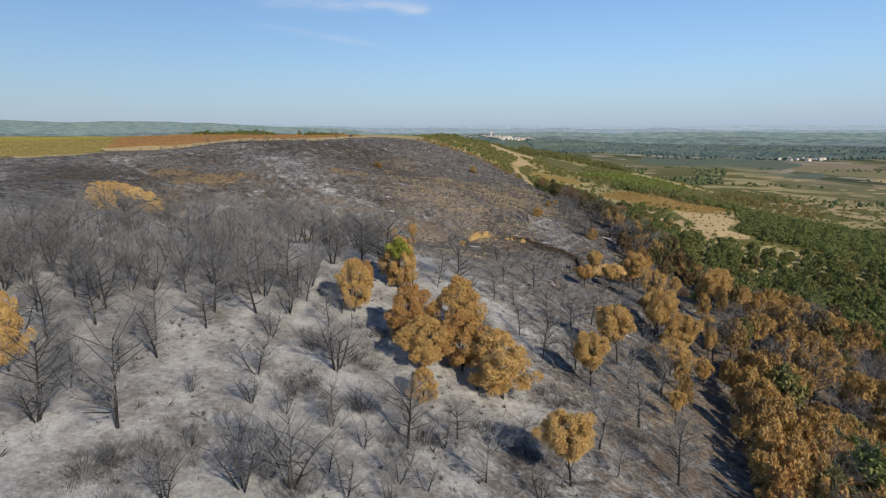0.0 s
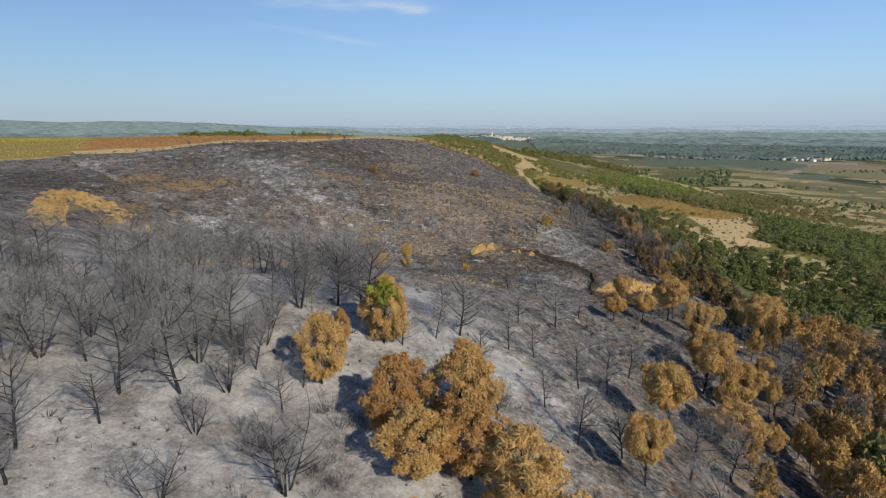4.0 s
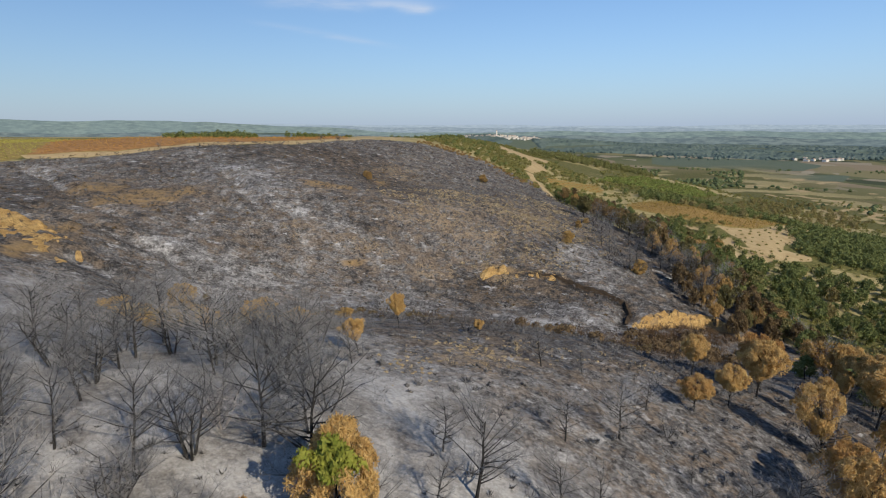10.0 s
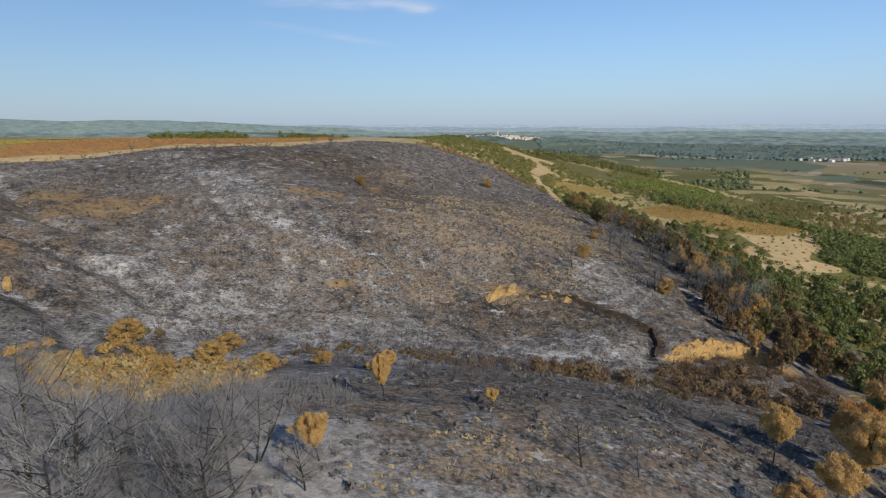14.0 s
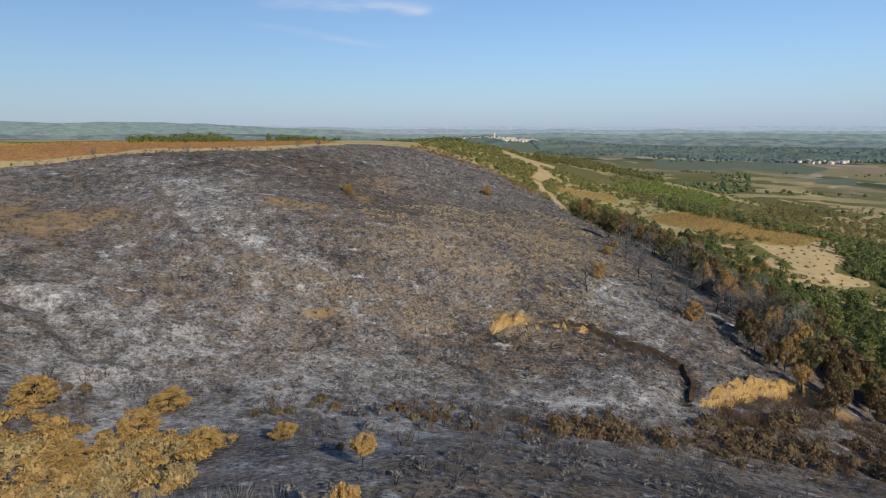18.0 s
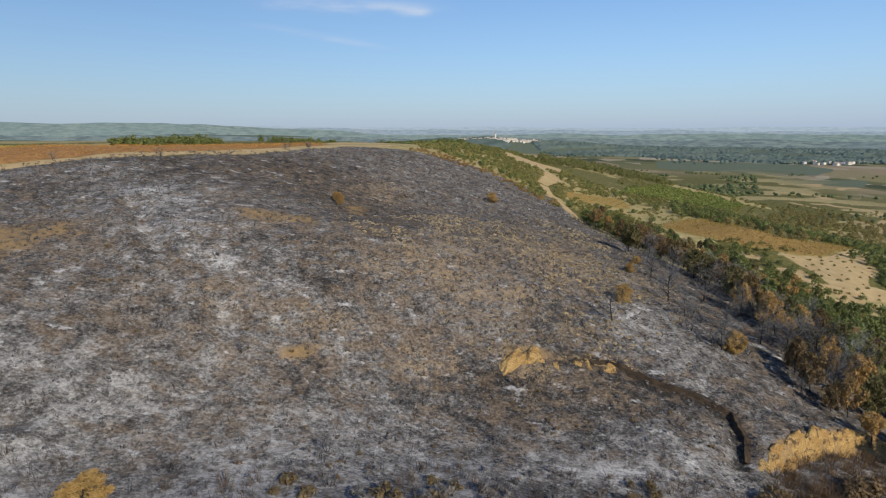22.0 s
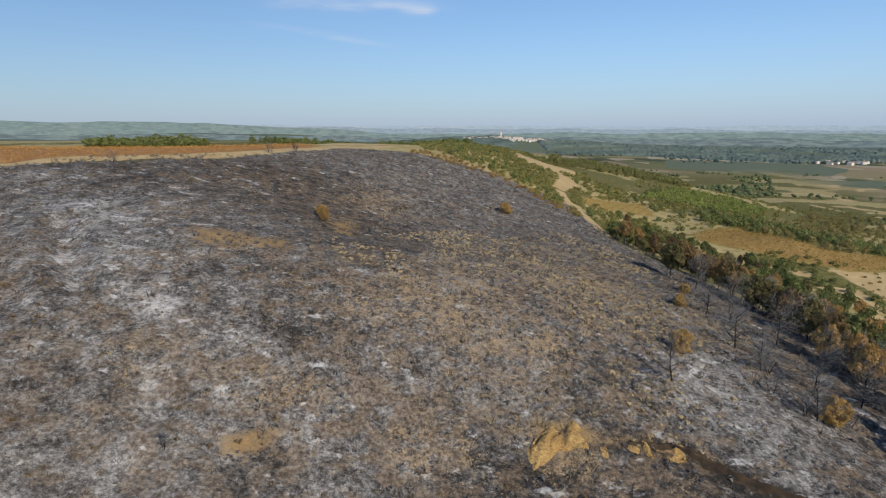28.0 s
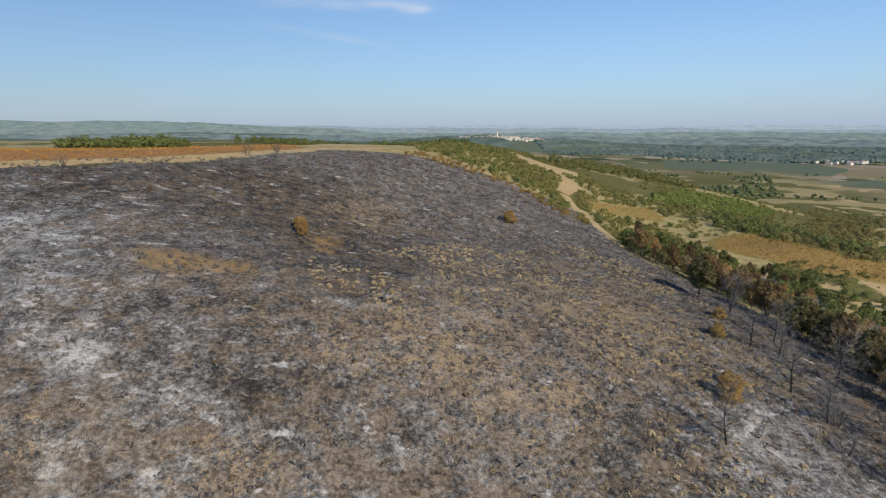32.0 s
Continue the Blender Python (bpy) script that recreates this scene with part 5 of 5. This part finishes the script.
tufts("gully_stems", scatter(GULLY_FLOOR, 170, 1.3, GROWTH, lambda x, y: x > 12 or GROWTH.random() < 0.25), BROWN, 34, (0.6, 1.6), (0.15, 0.6), 0.018, GROWTH, "brown burnt stems standing in the gully", "scrub", 0.7)
charred_bushes("charred_brow", scatter([(-6, 118), (20, 112), (60, 118), (66, 150), (40, 152), (10, 146), (-6, 138)], 750, 1.0, GROWTH, lambda x, y: GROWTH.random() < 0.25 + value_noise(np.array([x]), np.array([y]), 6, 99)[0]), (0.25, 0.7), GROWTH, "charred bushes over the brow of the ash slope")
bushes("grey_heath", scatter(HILL, 4200, 0.9, GROWTH, lambda x, y: GROWTH.random() < 0.45 + 0.8 * value_noise(np.array([x]), np.array([y]), 6, 121)[0]), HEATH, GROWTH, (0.3, 0.85), 4, 0.2, "burnt grey heath tussocks over the hillside", "scrub", 1, 0.55)
BROW = [(-14, 96), (30, 94), (60, 112), (62, 146), (30, 148), (0, 142), (-18, 128)]
bushes("brow_heath", scatter(BROW, 520, 1.2, GROWTH, lambda x, y: value_noise(np.array([x]), np.array([y]), 6, 133)[0] > -0.35), HEATH, GROWTH, (0.25, 0.85), 4, 0.2, "burnt grey tussocks over the brow of the ash slope", "scrub", 2, 0.55)
bushes("brow_straw", [(cx + GROWTH.gauss(0, rx), cy + GROWTH.gauss(0, ry)) for cx, cy, rx, ry, n in ((5, 112, 3.0, 1.6, 46), (-3, 103, 1.6, 2.6, 26), (11, 116, 3.0, 1.2, 20), (24, 118, 4.0, 1.5, 18)) for _ in range(2 * n)], STRAWS, GROWTH, (0.10, 0.34), 4, 0.2, "flattened dry straw on the brow of the ash slope", "grass", 3, 0.25)
bushes("ashen_thicket", scatter([(-16, 146), (0, 144), (18, 150), (20, 166), (0, 166), (-16, 160)], 36, 2.6, GROWTH), HEATH, GROWTH, (0.5, 1.4), 7, 0.2, "hazy thicket of ash-grey twigs in the gully", "scrub", 4, 0.7)
straw_zone = [(-10, 204), (34, 200), (54, 220), (58, 252), (44, 285), (20, 296), (-6, 270), (-22, 240)]
bushes("straw_mats", scatter(straw_zone, 1000, 0.8, GROWTH, lambda x, y: value_noise(np.array([x]), np.array([y]), 4, 127)[0] + 1.0 * value_noise(np.array([x]), np.array([y]), 13, 128)[0] > 0.34), STRAWS, GROWTH, (0.22, 0.70), 5, 0.2, "flattened mats of pale dry grass on the burnt slope", "grass", 3, 0.25)
bushes("brown_heath", scatter(HILL, 900, 1.4, GROWTH, lambda x, y: value_noise(np.array([x]), np.array([y]), 11, 131)[0] > 0.0), SINGED, GROWTH, (0.3, 0.8), 4, 0.2, "scorched brown tussocks over the hillside", "scrub", 1, 0.5)
straw_places = []
for px, py, rx, ry in STRAW:
    for _ in range(int(5 + rx * ry * 0.8)):
        a, r = GROWTH.uniform(0, 2 * math.pi), math.sqrt(GROWTH.random()) * 1.1
        straw_places.append((px + math.cos(a) * r * rx, py + math.sin(a) * r * ry))
straw_places += scatter([(-40, 190), (30, 185), (60, 215), (56, 270), (40, 310), (0, 300), (-30, 270)], 600, 1.0, GROWTH)
clumps = scatter([(0, 206), (34, 204), (52, 222), (50, 262), (34, 280), (4, 262), (-10, 230)], 210, 1.8, GROWTH, lambda x, y: value_noise(np.array([x]), np.array([y]), 8, 87)[0] > 0.05)
clumps += [(14.4 + GROWTH.gauss(0, 3.2), 200.5 + GROWTH.gauss(0, 2.6)) for _ in range(34)]
tufts("straw_clumps", clumps, STRAWS, 30, (0.25, 0.75), (0.3, 1.1), 0.028, GROWTH, "tall clumps of pale dry straw on the burnt slope", "grass", 0.5)
tufts("dry_grass", straw_places, STRAWS, 14, (0.12, 0.4), (0.4, 1.4), 0.022, GROWTH, "tufts of pale dry straw left by the fire", "grass")


GOLDEN_STRIP = [(-52, 134), (-42, 126), (-34, 118), (-22, 119), (-20, 128), (-22, 138), (-24, 146), (-44, 147), (-52, 142)]
tufts("grey_thicket", scatter([(-32, 113), (-14, 110), (-8, 118), (-12, 126), (-22, 126), (-32, 122)], 130, 1.3, GROWTH), TWIGS, 46, (0.5, 1.3), (0.2, 0.9), 0.014, GROWTH, "hazy grey thicket of bare twigs beside the gully", "scrub", 0.8)
bushes("gold_mats", scatter([(-48, 136), (-40, 141), (-26, 143), (-21, 134), (-19, 124), (-26, 117), (-34, 123), (-44, 130)], 62, 2.2, GROWTH), PALE_GOLD, GROWTH, (0.7, 1.7), 14, 0.3, "spreading scrub with pale golden dead leaves", "scrub", 8)
bushes("gold_scrub", scatter(GOLDEN_STRIP, 110, 1.9, GROWTH), GOLD, GROWTH, (0.7, 1.5), 12, 0.3, "low scrub with dried golden leaves beside the gully", "scrub", 6)
def off_bare(x, y):
    """True away from the bare track, the bare slope and the planted rows of the flank."""
    px, py = np.array([x]), np.array([y])
    return line_distance(px, py, ROAD_BITS)[0][0] > 3.4 and not any(inside(px, py, o)[0] for o in (BARE_SLOPE, UPPER_ROWS, VINEYARD, OLIVE_FIELD))


UNBURNT = [(50, 330), (64, 302), (82, 285), (108, 300), (90, 345), (86, 400), (120, 440), (90, 480), (70, 560), (30, 560), (-20, 480), (-10, 380), (24, 356)]
bushes("green_scrub", scatter(UNBURNT, 1250, 1.9, GROWTH, off_bare), SCRUB, GROWTH, (0.8, 1.9), 3, 0.4, "low green scrub on the unburnt ridge", "scrub")
bushes("slope_bushes", scatter(UNBURNT, 190, 3.6, GROWTH, lambda x, y: value_noise(np.array([x]), np.array([y]), 22, 83)[0] > -0.2 and off_bare(x, y)), PINE, GROWTH, (1.0, 2.1), 5, 0.3, "dark green bushes dotted over the unburnt slope", "scrub", 6, 0.9)
FLANK = [(62, 350), (90, 345), (97, 358), (112, 388), (130, 394), (140, 420), (190, 480), (230, 560), (160, 570), (120, 500), (104, 452), (100, 404), (66, 380)]
bushes("flank_scrub", scatter(FLANK, 420, 2.6, GROWTH, off_bare), SCRUB, GROWTH, (0.7, 1.7), 3, 0.4, "olive-green scrub above the lower vineyard", "scrub")
bushes("flank_bushes", scatter(FLANK, 70, 4.0, GROWTH, off_bare), PINE, GROWTH, (1.0, 2.2), 6, 0.3, "dark green bushes above the lower vineyard", "scrub", 6, 0.9)
bushes("bright_scrub", scatter([(101, 450), (150, 540), (175, 600), (235, 625), (250, 592), (190, 515), (136, 462)], 420, 3.2, GROWTH), LUSH, GROWTH, (1.2, 2.4), 4, 0.4, "bright green scrub over a rounded knoll", "scrub", 5, 0.8)
bushes("forest_scrub", scatter(GREEN_WOOD, 500, 3.2, GROWTH, lambda x, y: x < 0.74 * y + 30), SCRUB, GROWTH, (0.8, 1.8), 3, 0.4, "green undergrowth between the pines", "scrub")
bushes("fringe_scrub", scatter([(-14, 352), (20, 349), (44, 334), (48, 345), (22, 362), (-12, 366)], 90, 2.0, GROWTH), GOLD, GROWTH, (0.6, 1.4), 5, 0.4, "scorched golden bushes along the burn's edge", "scrub")
def pine_stand(name, outline, n, gap, size, label):
    """A stand of green pines seen as one mass."""
    bushes(name, scatter(outline, int(n * 1.15), gap, GROWTH), PINE, GROWTH, size, 7, 0.22, label, "pines", 7, 1.25)


pine_stand("crest_pines", [(-165, 408), (-116, 412), (-116, 426), (-165, 424)], 70, 2.6, (2.0, 3.2), "row of green pines on the hilltop")
pine_stand("ridge_pines", [(-110, 470), (-30, 470), (20, 520), (10, 545), (-100, 500)], 150, 4.0, (1.6, 2.7), "green pines along the ridge")
pine_stand("field_pines", [(116, 396), (150, 382), (215, 372), (250, 360), (270, 400), (190, 425), (120, 425)], 130, 4.0, (1.8, 3.2), "green pines below the vineyard")
pine_stand("belt_pines", [(128, 396), (133, 358), (142, 351), (185, 378), (290, 470), (372, 560), (374, 640), (376, 690), (288, 612), (226, 517), (190, 480)], 210, 5.8, (1.4, 3.0), "dark green trees scattered below the vineyard")
pine_stand("flank_pines", [(66, 520), (100, 560), (150, 600), (210, 640), (200, 700), (130, 660), (80, 600)], 150, 5.0, (2.0, 3.4), "green pines on the far flank")
pine_stand("corner_pines", [(157, 306), (166, 301), (184, 342), (177, 344), (160, 318)], 34, 2.4, (1.1, 2.0), "green pines in the corner of the sandy field")
pine_stand("wood_pines", GREEN_WOOD[:3] + [(90, 240), (104, 260), (124, 266), (190, 272), (246, 276)] + GREEN_WOOD[9:], 240, 3.6, (1.3, 2.4), "green pines crowded between the larger trees of the forest")
pine_stand("edge_pines", [(98, 258), (140, 262), (165, 285), (150, 290), (120, 284), (100, 280)], 40, 3.6, (1.2, 2.0), "green pines at the forest edge below the burn")
pine_stand("hedge_pines", [(172, 330), (168, 322), (158, 312), (166, 300), (200, 296), (250, 330), (290, 380), (215, 384), (196, 360), (180, 340)], 260, 3.3, (1.8, 3.2), "green pines beside the sandy field")
pine_stand("border_pines", [(104, 284), (124, 282), (150, 288), (132, 296), (126, 330), (112, 340), (100, 322)], 34, 4.4, (1.0, 1.7), "green pines between the burn and the sandy field")
pine_stand("forest_pines", [(150, 70), (230, 130), (240, 250), (175, 305), (166, 345), (205, 372), (320, 380), (350, 200), (260, 60)], 620, 4.6, (2.1, 3.3), "green pines deeper in the forest")
bushes("field_scrub", scatter([(100, 340), (130, 330), (128, 300), (112, 296), (150, 294), (178, 310), (170, 338), (205, 372), (260, 372), (200, 335), (160, 332), (120, 352)], 170, 2.4, GROWTH, lambda x, y: line_distance(np.array([x]), np.array([y]), OLIVE_FIELD)[0][0] > 4 and not inside(np.array([x]), np.array([y]), OLIVE_FIELD)[0]), SCRUB, GROWTH, (0.8, 1.8), 4, 0.4, "green bushes round the fields", "scrub")
SLOPE_FAR = [(95, 440), (260, 380), (420, 480), (520, 700), (300, 760), (160, 640)]
bushes("slope_scrub", scatter(SLOPE_FAR, 700, 4.0, GROWTH), SCRUB, GROWTH, (1.0, 2.4), 3, 0.4, "green scrub on the slope above the plain", "scrub")


def vine_rows(name, outline, way, gap, rng, material, label, size=(0.55, 0.85)):
    """Rows of vines across a field."""
    turn = Matrix.Rotation(radians(way), 2)
    back = turn.transposed()
    pts = [back @ Vector(p) for p in outline]
    v, f, places = [], [], []
    y = min(p.y for p in pts)
    while y < max(p.y for p in pts):
        x = min(p.x for p in pts)
        while x < max(p.x for p in pts):
            q = turn @ Vector((x + rng.uniform(-0.3, 0.3), y))
            places.append((q.x, q.y))
            x += 1.6
        y += gap
    px, py = np.array(places).T
    keep = inside(px, py, outline) & (line_distance(px, py, CREST_ROAD)[0] > 3.6)
    places = [p for p, k in zip(places, keep) if k]
    return bushes(name, places, material, rng, size, 2, 0.4, label, "vineyard", 1)


vine_rows("vineyard", VINEYARD, -14, 2.1, GROWTH, VINES, "rows of golden autumn vines on the lower slope", (0.75, 1.05))
vine_rows("terraced_vineyard", UPPER_ROWS, 62, 3.4, GROWTH, RUST, "rust-brown rows of vines on a terrace of the flank")
vine_rows("plateau_vineyard", [(-119, 249), (-109, 252), (-102, 260), (-93, 268), (-79, 279), (-66, 293), (-55, 316), (-43, 340), (-60, 372), (-120, 396), (-190, 396), (-170, 330), (-142, 268), (-132, 243)], 8, 3.2, GROWTH, RUST, "rust-brown vines on the flat hilltop")
vine_rows("yellow_vineyard", [(-270, 140), (-230, 156), (-153, 208), (-143, 217), (-134, 231), (-134, 249), (-144, 268), (-172, 330), (-192, 396), (-270, 396)], 8, 2.8, GROWTH, YELLOW, "yellow-green vines at the far end of the hilltop")
bushes("young_olives", scatter(OLIVE_FIELD, 60, 4.0, GROWTH), SCRUB, GROWTH, (0.5, 0.9), 5, 0.4, "young olive bushes in a sandy field", "olive trees")


# ---- the plain and the distance ----
def far_trees(name, places, size, material, rng, label):
    """Woods far off: uneven crowns, one mass."""
    xs, ys = np.array([p[0] for p in places]), np.array([p[1] for p in places])
    v, f = [], []
    for x, y, z in zip(xs, ys, height(xs, ys)):
        r, h = rng.uniform(*size), rng.uniform(0.9, 1.5)
        n, k = len(v), 6
        for ring, (rr, zz) in enumerate(((0.75, 0.0), (1.0, 0.5), (0.6, 0.95))):
            for i in range(k):
                a = 2 * math.pi * (i + 0.5 * ring) / k
                q = r * rr * rng.uniform(0.75, 1.2)
                v.append((x + math.cos(a) * q, y + math.sin(a) * q, z + zz * r * h * rng.uniform(0.85, 1.15)))
        v.append((x, y, z + r * h * 1.15))
        for ring in range(2):
            for i in range(k):
                a, b = n + ring * k + i, n + ring * k + (i + 1) % k
                f += [(a, b, a + k), (b, b + k, a + k)]
        for i in range(k):
            f.append((n + 2 * k + i, n + 2 * k + (i + 1) % k, n + 3 * k))
    return tagged(new(name, mesh_of(name, v, f, material)), label, "woodland", kind="stuff")


def canopy(name, outline, step, tall, gaps, seed, label, material=None):
    """A far wood seen as one rolling roof of crowns that falls to the ground at its edges."""
    xs = np.arange(min(p[0] for p in outline), max(p[0] for p in outline) + step, step)
    ys = np.arange(min(p[1] for p in outline), max(p[1] for p in outline) + step, step)
    x, y = [a.ravel() for a in np.meshgrid(xs, ys)]
    x = x + value_noise(x, y, step * 1.3, seed + 5) * step * 0.35
    y = y + value_noise(x, y, step * 1.3, seed + 6) * step * 0.35
    edge = soft_inside(x, y, outline, step * 1.5)
    cover = smooth(value_noise(x, y * 1.7, 22 * step, seed) + 0.4 * value_noise(x, y, 7 * step, seed + 1) + gaps, -0.12, 0.10) * smooth(edge, 0.45, 0.9)
    top = tall * (0.70 + 0.36 * np.random.default_rng(seed).uniform(-1, 1, x.shape) + 0.25 * value_noise(x, y, step * 5, seed + 3))
    z = height(x, y) - 1.5 + cover * (top + 1.5)
    i = np.arange(len(x)).reshape(len(ys), len(xs))
    quads = np.stack([i[:-1, :-1], i[:-1, 1:], i[1:, 1:], i[1:, :-1]], -1).reshape(-1, 4)
    quads = quads[cover[quads].max(1) > 0.05]
    used, back = np.unique(quads, return_inverse=True)
    verts = np.stack([x, y, z], 1)[used].tolist()
    return tagged(new(name, mesh_of(name, verts, back.reshape(-1, 4).tolist(), material or HAZED_WOOD)), label, "woodland", kind="stuff")


FAR = random.Random(31)
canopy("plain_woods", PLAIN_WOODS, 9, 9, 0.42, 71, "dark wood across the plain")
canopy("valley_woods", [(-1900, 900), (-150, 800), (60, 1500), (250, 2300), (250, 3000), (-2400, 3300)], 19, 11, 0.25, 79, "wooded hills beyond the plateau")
far_trees("flank_woods", scatter([(110, 800), (260, 720), (420, 900), (600, 1250), (330, 1500), (100, 1500), (30, 1000)], 900, 7, FAR,
                                 lambda x, y: value_noise(np.array([x]), np.array([y]), 90, 77)[0] > -0.15), (1.5, 4.2), MID_WOOD, FAR, "green woods and bushes on the far flank of the hill")
far_trees("hedgerows", scatter([(330, 560), (800, 700), (1300, 1250), (700, 1300), (380, 900)], 230, 10, FAR,
                               lambda x, y: value_noise(np.array([x * 0.6]), np.array([y * 2.0]), 160, 75)[0] > 0.3), (1.2, 3.2), MID_WOOD, FAR, "hedges and lone trees between the fields")
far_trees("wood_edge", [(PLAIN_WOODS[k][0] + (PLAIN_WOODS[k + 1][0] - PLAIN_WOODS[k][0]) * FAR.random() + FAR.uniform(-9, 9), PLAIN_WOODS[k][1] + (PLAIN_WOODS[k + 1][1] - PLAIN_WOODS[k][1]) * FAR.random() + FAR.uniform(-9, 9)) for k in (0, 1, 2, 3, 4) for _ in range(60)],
          (3, 6), HAZED_WOOD, FAR, "trees along the edge of the wood on the plain")


def house(x, y, wide, deep, tall, turn, label, windows=2):
    """A small house with a tiled gable roof."""
    top = tagged(new("house"), label, "house", group="houses")
    top.matrix_world = pose(x, y, ground_at(x, y) - 0.5, 0, 0, turn)
    w, d, e = wide / 2, deep / 2, 0.4
    r = tall + wide * 0.16
    v = [(-w, -d, 0), (w, -d, 0), (w, d, 0), (-w, d, 0), (-w, -d, tall), (w, -d, tall), (w, d, tall), (-w, d, tall), (0, -d, r), (0, d, r)]
    part("wall", mesh_of("house_wall", v, [(0, 1, 5, 8, 4), (2, 3, 7, 9, 6), (1, 2, 6, 5), (3, 0, 4, 7)], RENDER), top)
    k = 0.16 * 2
    v = [(s * (w + e), t * (d + e), tall - k * e + 0.05 + u) for s in (-1, 1) for t in (-1, 1) for u in (0, 0.25)] + [(0, t * (d + e), r + 0.05 + u) for t in (-1, 1) for u in (0, 0.25)]
    part("roof", mesh_of("house_roof", v, [(1, 3, 11, 9), (5, 9, 11, 7), (0, 8, 10, 2), (4, 6, 10, 8), (0, 2, 3, 1), (4, 5, 7, 6), (0, 1, 9, 8), (4, 8, 9, 5), (2, 10, 11, 3), (6, 7, 11, 10)], TILES), top)
    for i in range(windows):
        wx = -w + wide * (i + 0.5) / windows
        v = [(wx - 0.5, -d - 0.06, tall * 0.5), (wx + 0.5, -d - 0.06, tall * 0.5), (wx + 0.5, -d - 0.06, tall * 0.5 + 1.3), (wx - 0.5, -d - 0.06, tall * 0.5 + 1.3)]
        v += [(a, -d + 0.02, c) for a, b, c in v]
        part("window", mesh_of("house_window", v, [(0, 1, 2, 3), (0, 4, 5, 1), (1, 5, 6, 2), (2, 6, 7, 3), (3, 7, 4, 0)], DARK), top)
    return top


TOWN = random.Random(41)
for x, y in scatter([(0, 2450), (130, 2380), (290, 2350), (370, 2370), (360, 2440), (250, 2500), (20, 2530)], 130, 9, TOWN):
    house(x, y, TOWN.uniform(5, 9), TOWN.uniform(7, 11), TOWN.uniform(4.5, 8.0), TOWN.choice((0, 90)) + TOWN.uniform(-20, 20), "pale village house with a tiled roof")
tower = tagged(new("church_tower"), "pale stone church tower above the village roofs", "tower")
tower.matrix_world = pose(205, 2440, ground_at(205, 2440) - 0.5, 0, 0, 12)
v = [(s * a, t * a, z) for a, z in ((2.3, 0), (2.3, 23), (2.6, 23), (2.6, 24)) for s, t in ((-1, -1), (1, -1), (1, 1), (-1, 1))]
part("shaft", mesh_of("tower_shaft", v, [(4 * r + i, 4 * r + (i + 1) % 4, 4 * r + 4 + (i + 1) % 4, 4 * r + 4 + i) for r in range(3) for i in range(4)] + [(12, 13, 14, 15)], RENDER), tower)
v = [(s * 2.2, t * 2.2, 24) for s, t in ((-1, -1), (1, -1), (1, 1), (-1, 1))] + [(0, 0, 31)]
part("spire", mesh_of("tower_spire", v, [(0, 1, 4), (1, 2, 4), (2, 3, 4), (3, 0, 4)], TILES), tower)
for x, y in scatter([(905, 1640), (940, 1570), (990, 1580), (1110, 1670), (1080, 1710), (960, 1700)], 14, 17, TOWN):
    house(x, y, TOWN.uniform(7, 12), TOWN.uniform(8, 13), TOWN.uniform(4, 6.5), TOWN.uniform(0, 180), "pale farmhouse among trees on the plain")


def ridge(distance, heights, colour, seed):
    """A range on the horizon, far behind everything; its haze is painted as glowing colour."""
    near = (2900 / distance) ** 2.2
    s = Shader("painted_haze_range", 1.0, 0.0)
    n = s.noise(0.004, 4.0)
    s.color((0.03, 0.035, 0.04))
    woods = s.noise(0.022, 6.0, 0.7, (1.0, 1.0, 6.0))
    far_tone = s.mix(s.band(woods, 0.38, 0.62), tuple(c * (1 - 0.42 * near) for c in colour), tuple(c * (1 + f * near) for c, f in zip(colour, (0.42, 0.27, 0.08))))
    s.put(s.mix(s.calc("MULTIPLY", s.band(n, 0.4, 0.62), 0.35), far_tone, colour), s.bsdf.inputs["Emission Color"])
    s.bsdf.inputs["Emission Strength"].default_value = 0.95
    v, f, n = [], [], 240
    a = np.linspace(-0.85, 0.85, n)
    x, y = np.sin(a) * distance, np.cos(a) * distance
    left = smooth(-a, 0.02, 0.5)
    top = heights[0] + (heights[1] - heights[0]) * left + value_noise(a * 100, a * 0, 9, seed) * heights[2] + value_noise(a * 100, a * 0, 2.6, seed + 1) * heights[2] * 0.45
    for i in range(n):
        v += [(x[i], y[i], -60), (x[i], y[i], top[i]), (x[i] * 1.03, y[i] * 1.03, top[i] - 8)]
        if i:
            f += [(3 * i - 3, 3 * i, 3 * i + 1, 3 * i - 2), (3 * i - 2, 3 * i + 1, 3 * i + 2, 3 * i - 1)]
    return tagged(new("backdrop", mesh_of("backdrop", v, f, s.mat, True)), "wooded hills along the horizon, their blue haze painted as glow", "backdrop", kind="structure")


# painted haze: each farther range glows paler and bluer
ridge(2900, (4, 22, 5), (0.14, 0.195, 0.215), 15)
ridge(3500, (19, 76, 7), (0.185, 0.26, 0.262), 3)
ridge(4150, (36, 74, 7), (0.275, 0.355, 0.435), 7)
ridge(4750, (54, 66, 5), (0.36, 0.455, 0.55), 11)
